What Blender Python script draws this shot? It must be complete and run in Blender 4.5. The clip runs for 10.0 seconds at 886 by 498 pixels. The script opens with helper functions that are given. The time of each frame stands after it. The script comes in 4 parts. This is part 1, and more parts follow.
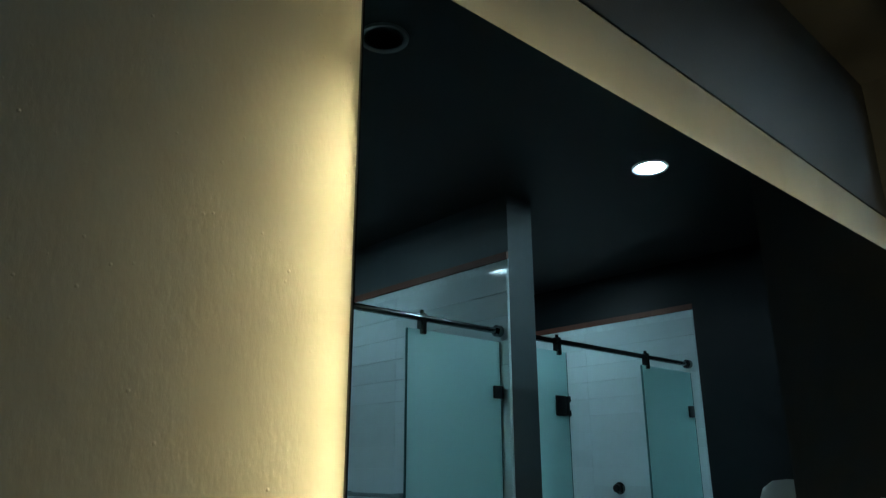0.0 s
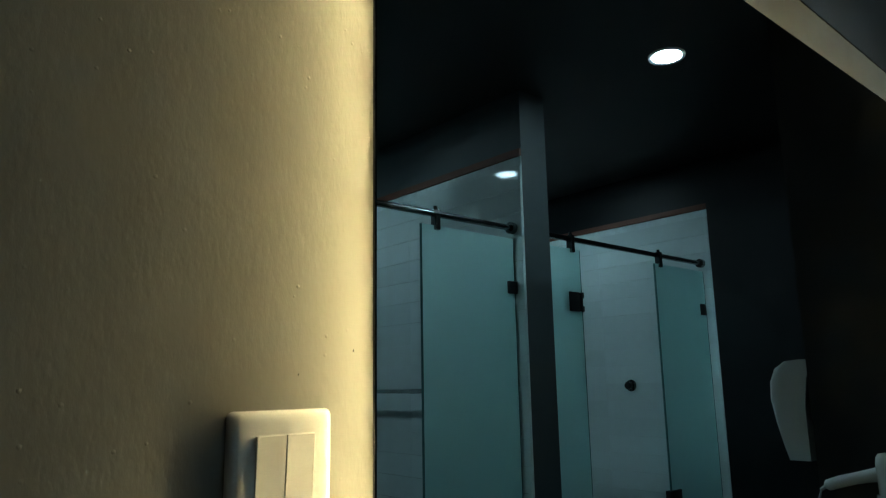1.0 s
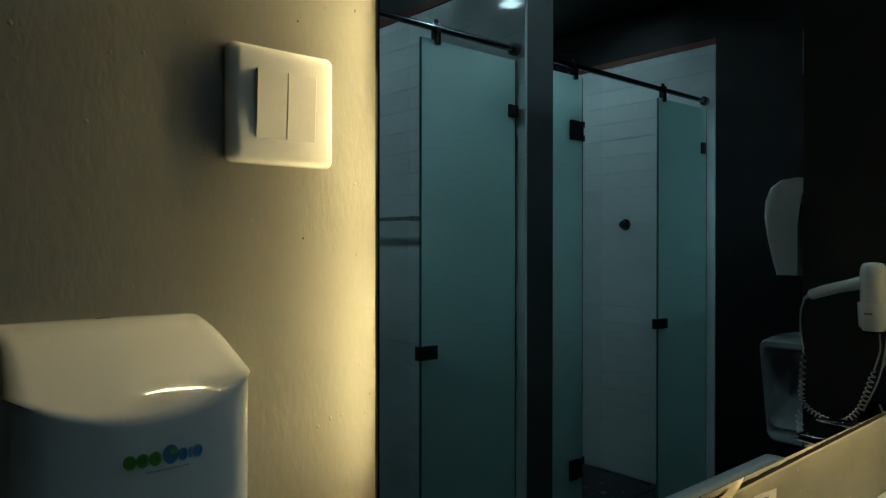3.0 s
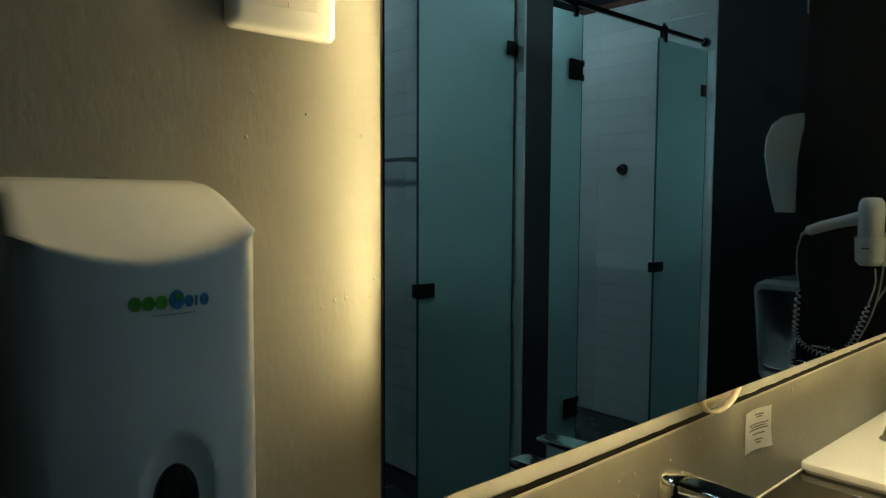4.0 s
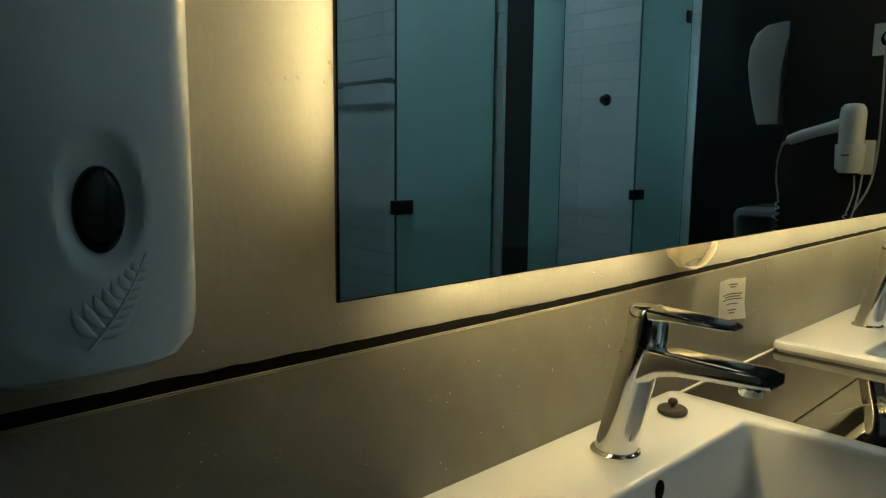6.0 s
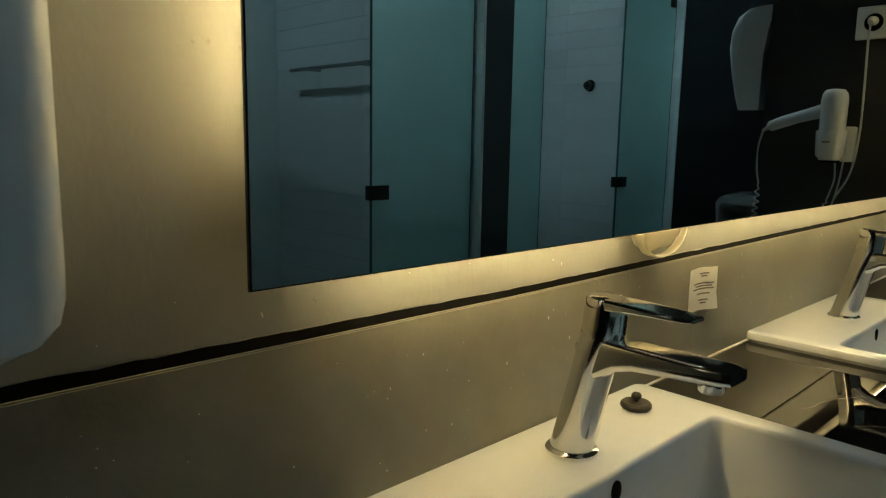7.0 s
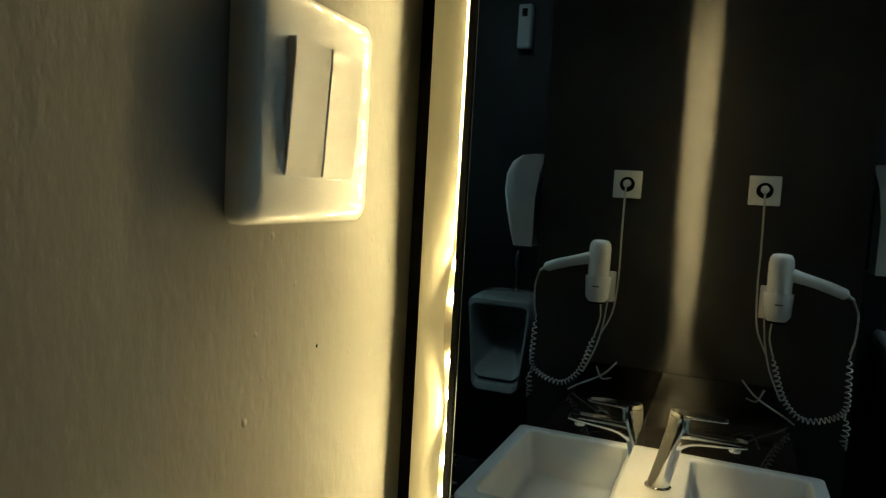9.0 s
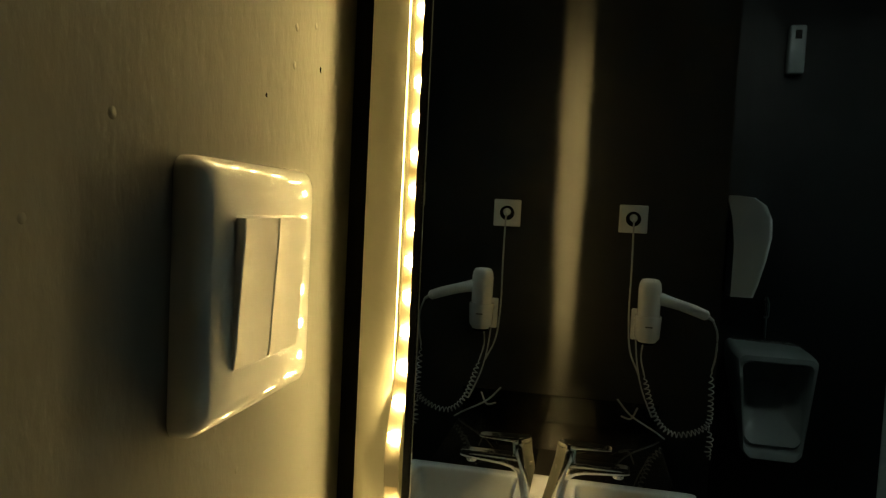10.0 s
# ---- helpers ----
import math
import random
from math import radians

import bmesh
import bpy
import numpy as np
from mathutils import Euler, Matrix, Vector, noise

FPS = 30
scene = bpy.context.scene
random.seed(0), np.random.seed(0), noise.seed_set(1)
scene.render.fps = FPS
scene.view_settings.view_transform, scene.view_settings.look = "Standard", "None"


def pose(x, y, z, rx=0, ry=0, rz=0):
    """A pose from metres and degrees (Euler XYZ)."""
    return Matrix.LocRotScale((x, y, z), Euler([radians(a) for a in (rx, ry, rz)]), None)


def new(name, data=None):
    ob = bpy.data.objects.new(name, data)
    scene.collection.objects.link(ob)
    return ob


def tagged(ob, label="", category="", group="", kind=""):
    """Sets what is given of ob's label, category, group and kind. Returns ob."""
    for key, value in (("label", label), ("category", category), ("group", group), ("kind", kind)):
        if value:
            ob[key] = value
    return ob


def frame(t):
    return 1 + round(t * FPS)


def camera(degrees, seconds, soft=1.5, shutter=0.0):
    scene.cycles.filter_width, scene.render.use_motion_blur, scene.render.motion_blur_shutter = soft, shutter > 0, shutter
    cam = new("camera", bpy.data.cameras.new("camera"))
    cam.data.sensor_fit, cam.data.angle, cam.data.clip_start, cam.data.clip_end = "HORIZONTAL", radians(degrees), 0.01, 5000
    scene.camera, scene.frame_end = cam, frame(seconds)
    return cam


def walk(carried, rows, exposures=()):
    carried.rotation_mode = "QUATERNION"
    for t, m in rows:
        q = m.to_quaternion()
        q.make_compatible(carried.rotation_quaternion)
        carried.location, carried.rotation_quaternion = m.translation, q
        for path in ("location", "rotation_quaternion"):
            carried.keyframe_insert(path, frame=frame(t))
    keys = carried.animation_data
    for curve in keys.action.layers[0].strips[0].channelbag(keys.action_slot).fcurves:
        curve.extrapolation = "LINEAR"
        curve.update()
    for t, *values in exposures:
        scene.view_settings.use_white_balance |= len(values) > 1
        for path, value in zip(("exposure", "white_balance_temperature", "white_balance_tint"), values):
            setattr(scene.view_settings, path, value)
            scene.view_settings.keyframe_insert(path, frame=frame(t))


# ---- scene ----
cam = camera(64.80, 10.0, soft=1.2, shutter=0.2)
PATH = [
    (0.0, -0.0239, -0.4713, 1.6174, 107.211, 0.124, -41.880),
    (0.5, -0.0167, -0.4371, 1.5696, 103.784, 0.969, -41.073),
    (1.0, -0.0134, -0.4394, 1.5213, 100.902, 1.030, -40.814),
    (1.5, -0.0094, -0.4342, 1.4891, 98.610, 0.740, -41.173),
    (2.0, -0.0074, -0.4243, 1.4528, 95.744, 0.709, -40.999),
    (2.5, 0.0018, -0.4155, 1.4061, 92.905, -0.285, -41.588),
    (2.7, 0.0003, -0.4149, 1.3858, 91.462, -0.138, -41.312),
    (4.0, -0.0018, -0.4032, 1.3051, 86.007, -0.265, -41.573),
    (4.5, -0.0055, -0.3929, 1.2698, 84.011, -0.422, -41.626),
    (5.0, -0.0019, -0.3888, 1.2408, 83.914, -0.842, -41.771),
    (5.5, 0.0091, -0.3960, 1.2038, 83.259, -0.414, -41.985),
    (6.0, 0.0229, -0.4040, 1.1748, 82.169, -0.588, -42.877),
    (7.3, 0.0919, -0.3904, 1.1670, 80.442, -1.338, -44.891),
    (7.5, 0.0825, -0.3556, 1.1729, 79.629, -1.673, -50.196),
    (8.0, 0.0239, -0.2616, 1.2196, 77.405, -1.390, -59.261),
    (8.1, 0.0053, -0.2557, 1.2617, 77.545, -2.319, -59.855),
    (8.2, 0.0152, -0.2225, 1.2962, 79.251, -5.231, -60.765),
    (8.3, 0.0169, -0.1966, 1.3316, 81.457, -6.177, -61.502),
    (8.4, 0.0202, -0.1819, 1.3574, 83.356, -6.253, -62.411),
    (8.5, 0.0091, -0.1699, 1.3781, 84.155, -5.632, -63.376),
    (8.7, 0.0092, -0.1423, 1.4066, 84.897, -4.517, -65.033),
    (9.0, 0.0168, -0.1050, 1.4354, 85.303, -3.219, -67.591),
    (9.5, 0.0223, -0.0866, 1.4745, 86.202, -2.965, -74.348),
    (10.0, 0.0253, -0.0662, 1.4920, 86.690, -2.846, -77.997),
]
EXPOSURES = [(0.0, 0.4, 5950, 8), (1.0, -0.07, 6200, 8), (2.0, -0.3, 6300, 9), (2.5, -0.33, 6350, 9), (4.0, -0.08, 6500, 10), (5.0, 0.1, 6450, 10), (6.2, 0.1, 6500, 11), (7.5, -0.2, 6700, 12), (8.7, 0.0, 6600, 9), (9.2, -0.35, 6800, 9), (9.6, -0.85, 7900, 8), (10.0, -1.0, 8500, 7)]
walk(cam, [(t, pose(x, y, z, rx, ry, rz)) for t, x, y, z, rx, ry, rz in PATH], EXPOSURES)

# ---- light ----
LED_BEAD, LED_BEAD_END, LED_TAPE = 325.0, 1480.0, 0.08
WARM = (1.0, 0.785, 0.365)
COOL = (0.66, 0.93, 1.0)
LAMP, STALL_LAMP = 780.0, 500.0
world = bpy.data.worlds.new("night")
scene.world = world
world.use_nodes = True
world.node_tree.nodes["Background"].inputs[0].default_value = (0.01, 0.012, 0.015, 1)
world.node_tree.nodes["Background"].inputs[1].default_value = 0.1


# ---- materials ----
def mat(name, color, rough=0.5, metal=0.0, vary=0.12, scale=30.0, bump=0.0, bump_scale=200.0, stretch=(1, 1, 1), emit=None, power=0.0,
        transmission=0.0, coat=0.0, coat_rough=0.03, spec=0.5, rand=0.0, spots=0.0, spot_scale=18.0, stain=0.0, rough_vary=0.0):
    m = bpy.data.materials.new(name)
    m.use_nodes = True
    nt = m.node_tree
    n, l = nt.nodes, nt.links
    b = n["Principled BSDF"]
    b.inputs["Base Color"].default_value = (*color, 1)
    b.inputs["Roughness"].default_value = rough
    b.inputs["Metallic"].default_value = metal
    b.inputs["Transmission Weight"].default_value = transmission
    b.inputs["Coat Weight"].default_value = coat
    b.inputs["Coat Roughness"].default_value = coat_rough
    b.inputs["Specular IOR Level"].default_value = spec
    if emit:
        b.inputs["Emission Color"].default_value = (*emit, 1)
        b.inputs["Emission Strength"].default_value = power
    co = n.new("ShaderNodeTexCoord")
    mp = n.new("ShaderNodeMapping")
    mp.inputs["Scale"].default_value = stretch
    l.new(co.outputs["Object"], mp.inputs["Vector"])
    nz = n.new("ShaderNodeTexNoise")
    nz.inputs["Scale"].default_value = scale
    nz.inputs["Detail"].default_value = 6
    l.new(mp.outputs["Vector"], nz.inputs["Vector"])
    if vary or stain:
        r = n.new("ShaderNodeMapRange")
        r.inputs["To Min"].default_value = 1 - vary
        r.inputs["To Max"].default_value = 1 + vary
        l.new(nz.outputs["Fac"], r.inputs["Value"])
        big = n.new("ShaderNodeTexNoise")
        big.inputs["Scale"].default_value = scale * 0.13
        big.inputs["Detail"].default_value = 4
        l.new(co.outputs["Object"], big.inputs["Vector"])
        rb = n.new("ShaderNodeMapRange")
        rb.inputs["From Min"].default_value = 0.3
        rb.inputs["From Max"].default_value = 0.7
        rb.inputs["To Min"].default_value = 1 - stain - vary * 0.6
        rb.inputs["To Max"].default_value = 1 + vary * 0.6
        l.new(big.outputs["Fac"], rb.inputs["Value"])
        mu = n.new("ShaderNodeMath")
        mu.operation = "MULTIPLY"
        l.new(r.outputs["Result"], mu.inputs[0])
        l.new(rb.outputs["Result"], mu.inputs[1])
        last = mu
        if rand:
            oi = n.new("ShaderNodeObjectInfo")
            rr = n.new("ShaderNodeMapRange")
            rr.inputs["To Min"].default_value = 1 - rand
            rr.inputs["To Max"].default_value = 1 + rand
            l.new(oi.outputs["Random"], rr.inputs["Value"])
            m2 = n.new("ShaderNodeMath")
            m2.operation = "MULTIPLY"
            l.new(mu.outputs[0], m2.inputs[0])
            l.new(rr.outputs["Result"], m2.inputs[1])
            last = m2
        sc = n.new("ShaderNodeVectorMath")
        sc.operation = "SCALE"
        sc.inputs[0].default_value = color
        l.new(last.outputs[0], sc.inputs["Scale"])
        l.new(sc.outputs["Vector"], b.inputs["Base Color"])
    if rough_vary:
        rv = n.new("ShaderNodeMapRange")
        rv.inputs["To Min"].default_value = max(0.0, rough - rough_vary)
        rv.inputs["To Max"].default_value = rough + rough_vary
        l.new(nz.outputs["Fac"], rv.inputs["Value"])
        l.new(rv.outputs["Result"], b.inputs["Roughness"])
    if bump:
        nb = n.new("ShaderNodeTexNoise")
        nb.inputs["Scale"].default_value = bump_scale
        nb.inputs["Detail"].default_value = 5
        l.new(mp.outputs["Vector"], nb.inputs["Vector"])
        bp = n.new("ShaderNodeBump")
        bp.inputs["Strength"].default_value = 1.0
        bp.inputs["Distance"].default_value = bump
        l.new(nb.outputs["Fac"], bp.inputs["Height"])
        if spots:
            vo = n.new("ShaderNodeTexVoronoi")
            vo.inputs["Scale"].default_value = spot_scale
            vo.inputs["Randomness"].default_value = 1.0
            l.new(co.outputs["Object"], vo.inputs["Vector"])
            sr = n.new("ShaderNodeMapRange")
            sr.inputs["From Min"].default_value = 0.11
            sr.inputs["From Max"].default_value = 0.03
            l.new(vo.outputs["Distance"], sr.inputs["Value"])
            bp2 = n.new("ShaderNodeBump")
            bp2.inputs["Strength"].default_value = 1.0
            bp2.inputs["Distance"].default_value = spots
            patch = n.new("ShaderNodeTexNoise")
            patch.inputs["Scale"].default_value = 14
            patch.inputs["Detail"].default_value = 2
            l.new(co.outputs["Object"], patch.inputs["Vector"])
            pr = n.new("ShaderNodeMapRange")
            pr.inputs["From Min"].default_value = 0.48
            pr.inputs["From Max"].default_value = 0.62
            l.new(patch.outputs["Fac"], pr.inputs["Value"])
            pm = n.new("ShaderNodeMath")
            pm.operation = "MULTIPLY"
            l.new(sr.outputs["Result"], pm.inputs[0])
            l.new(pr.outputs["Result"], pm.inputs[1])
            l.new(pm.outputs[0], bp2.inputs["Height"])
            l.new(bp.outputs["Normal"], bp2.inputs["Normal"])
            bp = bp2
        l.new(bp.outputs["Normal"], b.inputs["Normal"])
    return m


PAINT = mat("brushed_wall_paint", (0.25, 0.247, 0.226), 0.7, spec=0.15, vary=0.06, scale=24, bump=0.00031, bump_scale=190, stretch=(1, 1, 0.45), spots=0.0005, spot_scale=64, stain=0.1)
PAINT_LOW = mat("worn_wall_paint", (0.21, 0.201, 0.161), 0.48, spec=0.3, vary=0.14, scale=34, bump=0.00028, bump_scale=160, spots=0.0008, spot_scale=26, stain=0.16, rough_vary=0.06)
# Weaker light above the upper seam is put into this dark grey.
SHADED_TOP = mat("shaded_bulkhead_grey", (0.022, 0.022, 0.024), 0.6, vary=0.08, scale=24, bump=0.0004, bump_scale=150, stain=0.1)
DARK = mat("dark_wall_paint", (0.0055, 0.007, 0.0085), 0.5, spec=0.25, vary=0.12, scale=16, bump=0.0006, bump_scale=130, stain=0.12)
ENDWALL = mat("black_end_wall_paint", (0.031, 0.031, 0.031), 0.6, spec=0.25, vary=0.12, scale=16, bump=0.0004, bump_scale=130, stain=0.12)
DARKGREY = mat("dark_grey_column_paint", (0.048, 0.060, 0.064), 0.5, vary=0.1, scale=16, bump=0.0005, bump_scale=130)
CEIL = mat("dark_ceiling_paint", (0.006, 0.006, 0.006), 0.6, vary=0.15, scale=9, bump=0.0005, bump_scale=100)
# Near-black holding the shade of the wall gaps; also used on small dark parts.
SEAM = mat("black_shade_and_parts", (0.003, 0.0028, 0.0025), 0.9, spec=0.1, vary=0.2, scale=40)
CHIP = mat("broken_plaster", (0.34, 0.32, 0.28), 0.8, vary=0.25, scale=120, bump=0.001, bump_scale=300)
MARBLE = mat("black_marble", (0.012, 0.010, 0.008), 0.015, vary=0.4, scale=8, rough_vary=0.006)
VEIN = mat("marble_vein", (0.16, 0.15, 0.13), 0.12, vary=0.3, scale=90)
FLOORGROUT = mat("dark_floor_grout", (0.02, 0.021, 0.022), 0.8, vary=0.2, scale=50)
FLOOR = mat("dark_floor_tile", (0.024, 0.026, 0.028), 0.25, vary=0.2, scale=12, rough_vary=0.1, rand=0.15)
CERAMIC = mat("white_ceramic", (0.80, 0.82, 0.84), 0.3, vary=0.03, scale=12, coat=1.0, coat_rough=0.02, spec=0.3)
TILE = mat("white_wall_tile", (0.60, 0.70, 0.71), 0.05, vary=0.05, scale=10, rand=0.03, rough_vary=0.02, bump=0.0001, bump_scale=9)
GROUT = mat("grey_grout", (0.60, 0.70, 0.71), 0.6, vary=0.15, scale=50)
FRAMELINE = mat("terracotta_edge", (0.12, 0.036, 0.018), 0.6, vary=0.2, scale=30)
MIRROR = mat("mirror_silver", (0.80, 0.86, 0.86), 0.0, metal=1.0, vary=0)
GLASS_EDGE = mat("black_mirror_backing", (0.01, 0.012, 0.012), 0.25, vary=0.1)
BATTEN = mat("cream_batten", (0.82, 0.79, 0.64), 0.5, vary=0.06, scale=20, stain=0.06, bump=0.0003, bump_scale=120)
TAPE = mat("led_tape", (0.42, 0.38, 0.28), 0.4, vary=0.1, scale=80, emit=WARM, power=LED_TAPE)
BEAD = mat("led_bead", (0.9, 0.85, 0.7), 0.4, vary=0, emit=WARM, power=LED_BEAD)
BEAD_END = mat("bright_led_bead", (0.9, 0.85, 0.7), 0.4, vary=0, emit=WARM, power=LED_BEAD_END)
CHIPPAD = mat("led_solder_pad", (0.60, 0.50, 0.32), 0.4, vary=0.3, scale=200)
FROST = mat("frosted_glass", (0.46, 0.73, 0.71), 0.55, vary=0.03, scale=6, transmission=0.92)
GLASSEDGE = mat("green_glass_edge", (0.06, 0.16, 0.16), 0.15, vary=0.1)
BLACKMETAL = mat("black_metal", (0.03, 0.032, 0.035), 0.3, metal=0.6, vary=0.2)
STEEL = mat("dark_steel_rail", (0.26, 0.28, 0.29), 0.16, metal=1.0, vary=0.15, scale=20)
CHROME = mat("chrome", (0.80, 0.79, 0.77), 0.11, metal=1.0, vary=0.04, scale=40, rough_vary=0.04)
PLASTIC = mat("white_plastic", (0.74, 0.75, 0.74), 0.14, vary=0.03, scale=20, coat=0.4, stain=0.04)
SWITCHP = mat("ivory_switch_plastic", (0.84, 0.84, 0.82), 0.35, vary=0.03, scale=30, coat=1.0, coat_rough=0.012, spec=0.25, stain=0.03)
ROCKER = mat("satin_rocker_plastic", (0.80, 0.79, 0.76), 0.4, vary=0.03, scale=30, coat=0.9, coat_rough=0.02, spec=0.25)
DISPENSER = mat("grey_white_dispenser_plastic", (0.88, 0.89, 0.88), 0.32, vary=0.04, scale=14, coat=1.0, coat_rough=0.014, spec=0.3, stain=0.05)
DARKWINDOW = mat("dark_smoked_window", (0.012, 0.008, 0.009), 0.08, vary=0.2)
GREEN = mat("green_print", (0.10, 0.40, 0.05), 0.4, vary=0.1)
BLUE = mat("blue_print", (0.05, 0.27, 0.52), 0.4, vary=0.1)
RUBBER = mat("dark_rubber", (0.022, 0.018, 0.013), 0.5, vary=0.2, scale=60)
PAPER = mat("paper", (0.86, 0.85, 0.80), 0.7, vary=0.06, scale=40, stain=0.08)
INK = mat("grey_ink", (0.15, 0.145, 0.13), 0.8, vary=0.1)
PLASTICWRAP = mat("clear_yellow_plastic", (0.74, 0.68, 0.52), 0.35, vary=0.1, scale=50, transmission=0.88)
# The grey stands in for poor light on the urinal and air freshener.
URINAL = mat("dimmed_glazed_ceramic", (0.30, 0.34, 0.345), 0.15, vary=0.05, scale=12, coat=0.3)
HONED = mat("honed_black_marble", (0.008, 0.008, 0.007), 0.22, vary=0.4, scale=8, rough_vary=0.08)
SPECK = mat("pale_paint_specks", (0.62, 0.60, 0.53), 0.7, vary=0.2, scale=90)
CORD = mat("grey_cord", (0.42, 0.43, 0.43), 0.5, vary=0.1)
LAMPGLOW = mat("lamp_diffuser", (0.9, 0.9, 0.9), 0.5, vary=0, emit=COOL, power=LAMP)
STALLGLOW = mat("stall_lamp_diffuser", (0.9, 0.9, 0.9), 0.5, vary=0, emit=COOL, power=STALL_LAMP)
LAMPOFF = mat("unlit_diffuser", (0.03, 0.03, 0.035), 0.4, vary=0.1)
LAMPRIM = mat("lamp_rim", (0.25, 0.26, 0.27), 0.4, vary=0.1)
BARGREY = mat("steel_towel_bar", (0.45, 0.47, 0.48), 0.2, metal=1.0, vary=0.1)

# ---- mesh helpers ----
ORIGIN = {}


def thing(name, loc, label, category, group="", kind=""):
    ob = new(name)
    ob.location = loc
    ob.empty_display_size = 0.02
    ORIGIN[ob] = Vector(loc)
    return tagged(ob, label, category, group, kind)


def finish(bm, material, smooth):
    me = bpy.data.meshes.new("m")
    bmesh.ops.recalc_face_normals(bm, faces=bm.faces)
    bm.to_mesh(me)
    bm.free()
    me.materials.append(material)
    if smooth:
        me.shade_smooth()
        me.set_sharp_from_angle(angle=radians(smooth))
    return me


def part(name, bm, material, parent, label="", smooth=35):
    o = ORIGIN[parent]
    bmesh.ops.translate(bm, verts=bm.verts, vec=-o)
    ob = new(name, finish(bm, material, smooth))
    ob.parent = parent
    ORIGIN[ob] = o
    return tagged(ob, label)


def solid(name, bm, material, label="", category="", group="", kind="", smooth=0):
    ob = new(name, finish(bm, material, smooth))
    ORIGIN[ob] = Vector((0, 0, 0))
    return tagged(ob, label, category, group, kind)


def box(bm, x0, x1, y0, y1, z0, z1, bevel=0.0, seg=2):
    vs = bmesh.ops.create_cube(bm, size=1)["verts"]
    for v in vs:
        v.co = Vector((x0 + (v.co.x + .5) * (x1 - x0), y0 + (v.co.y + .5) * (y1 - y0), z0 + (v.co.z + .5) * (z1 - z0)))
    if bevel:
        es = {e for v in vs for e in v.link_edges}
        bmesh.ops.bevel(bm, geom=list(es), offset=bevel, segments=seg, affect="EDGES", profile=0.5)
    return bm


def nb():
    return bmesh.new()


def bx(*a, **k):
    return box(nb(), *a, **k)


def loft(bm, rings, cap=True, close=False):
    vv = [[bm.verts.new(p) for p in r] for r in rings]
    n = len(vv[0])
    pairs = list(zip(vv, vv[1:])) + ([(vv[-1], vv[0])] if close else [])
    for a, b in pairs:
        for i in range(n):
            bm.faces.new((a[i], a[(i + 1) % n], b[(i + 1) % n], b[i]))
    if cap and not close:
        bm.faces.new(vv[0][::-1])
        bm.faces.new(vv[-1])
    return bm


def tube(bm, pts, rad, seg=12, up=(0, 0, 1), flat=1.0, cap=True, power=2.0):
    pts = [Vector(p) for p in pts]
    rads = rad if isinstance(rad, (list, tuple)) else [rad] * len(pts)
    rings = []
    for i, p in enumerate(pts):
        d = (pts[min(i + 1, len(pts) - 1)] - pts[max(i - 1, 0)]).normalized()
        s = d.cross(Vector(up))
        if s.length < 1e-4:
            s = d.cross(Vector((1, 0, 0)))
        s.normalize()
        u = s.cross(d).normalized()
        r = rads[i]
        ra, rb = r if isinstance(r, (list, tuple)) else (r, r * flat)
        ring = []
        for k in range(seg):
            a = 2 * math.pi * k / seg
            c, q = math.cos(a), math.sin(a)
            c = math.copysign(abs(c) ** (2 / power), c)
            q = math.copysign(abs(q) ** (2 / power), q)
            ring.append(p + s * c * ra + u * q * rb)
        rings.append(ring)
    return loft(bm, rings, cap)


def lathe(bm, profile, centre, axis="z", seg=24, sx=1.0, sy=1.0):
    c = Vector(centre)
    rings = []
    for r, h in profile:
        ring = []
        for k in range(seg):
            a = 2 * math.pi * k / seg
            p = Vector((r * math.cos(a) * sx, r * math.sin(a) * sy, h))
            if axis == "y":
                p = Vector((p.x, -p.z, p.y))
            elif axis == "x":
                p = Vector((-p.z, p.x, p.y))
            ring.append(c + p)
        rings.append(ring)
    return loft(bm, rings)


def rounded(x0, x1, y0, y1, r, seg=5):
    out = []
    for cx, cy, a0 in ((x1 - r, y1 - r, 0), (x0 + r, y1 - r, 90), (x0 + r, y0 + r, 180), (x1 - r, y0 + r, 270)):
        for k in range(seg + 1):
            a = radians(a0 + 90 * k / seg)
            out.append((cx + r * math.cos(a), cy + r * math.sin(a)))
    return out


def smoothpath(ctrl, n=8):
    c = [Vector(p) for p in ctrl]
    c = [2 * c[0] - c[1]] + c + [2 * c[-1] - c[-2]]
    out = []
    for i in range(1, len(c) - 2):
        for k in range(n):
            t = k / n
            a, b, d, e = c[i - 1], c[i], c[i + 1], c[i + 2]
            out.append(0.5 * ((2 * b) + (d - a) * t + (2 * a - 5 * b + 4 * d - e) * t * t + (3 * b - a - 3 * d + e) * t ** 3))
    out.append(c[-2])
    return out


# ---- the setting ----
WALL = 0.0514
X0, XP, XF = -1.7, 2.2, 3.54
YS, YB, YT = -1.43, -2.9, -0.455
CEILZ = 2.73
TOPSEAM, SEAMZ0, SEAMZ1 = 2.286, 1.0100, 1.0184
COUNTER = 0.845


def wy(x):
    """The wall stands slightly out of true with the mirror."""
    return 0.0475 + 0.0160 * x


def seam(x):
    """The gap between the panels runs slightly up towards the near end."""
    k = max(0.0, min(1.0, (0.62 - x) / 0.42))
    return SEAMZ0 + 0.0038 * k, SEAMZ1 + 0.0058 * k


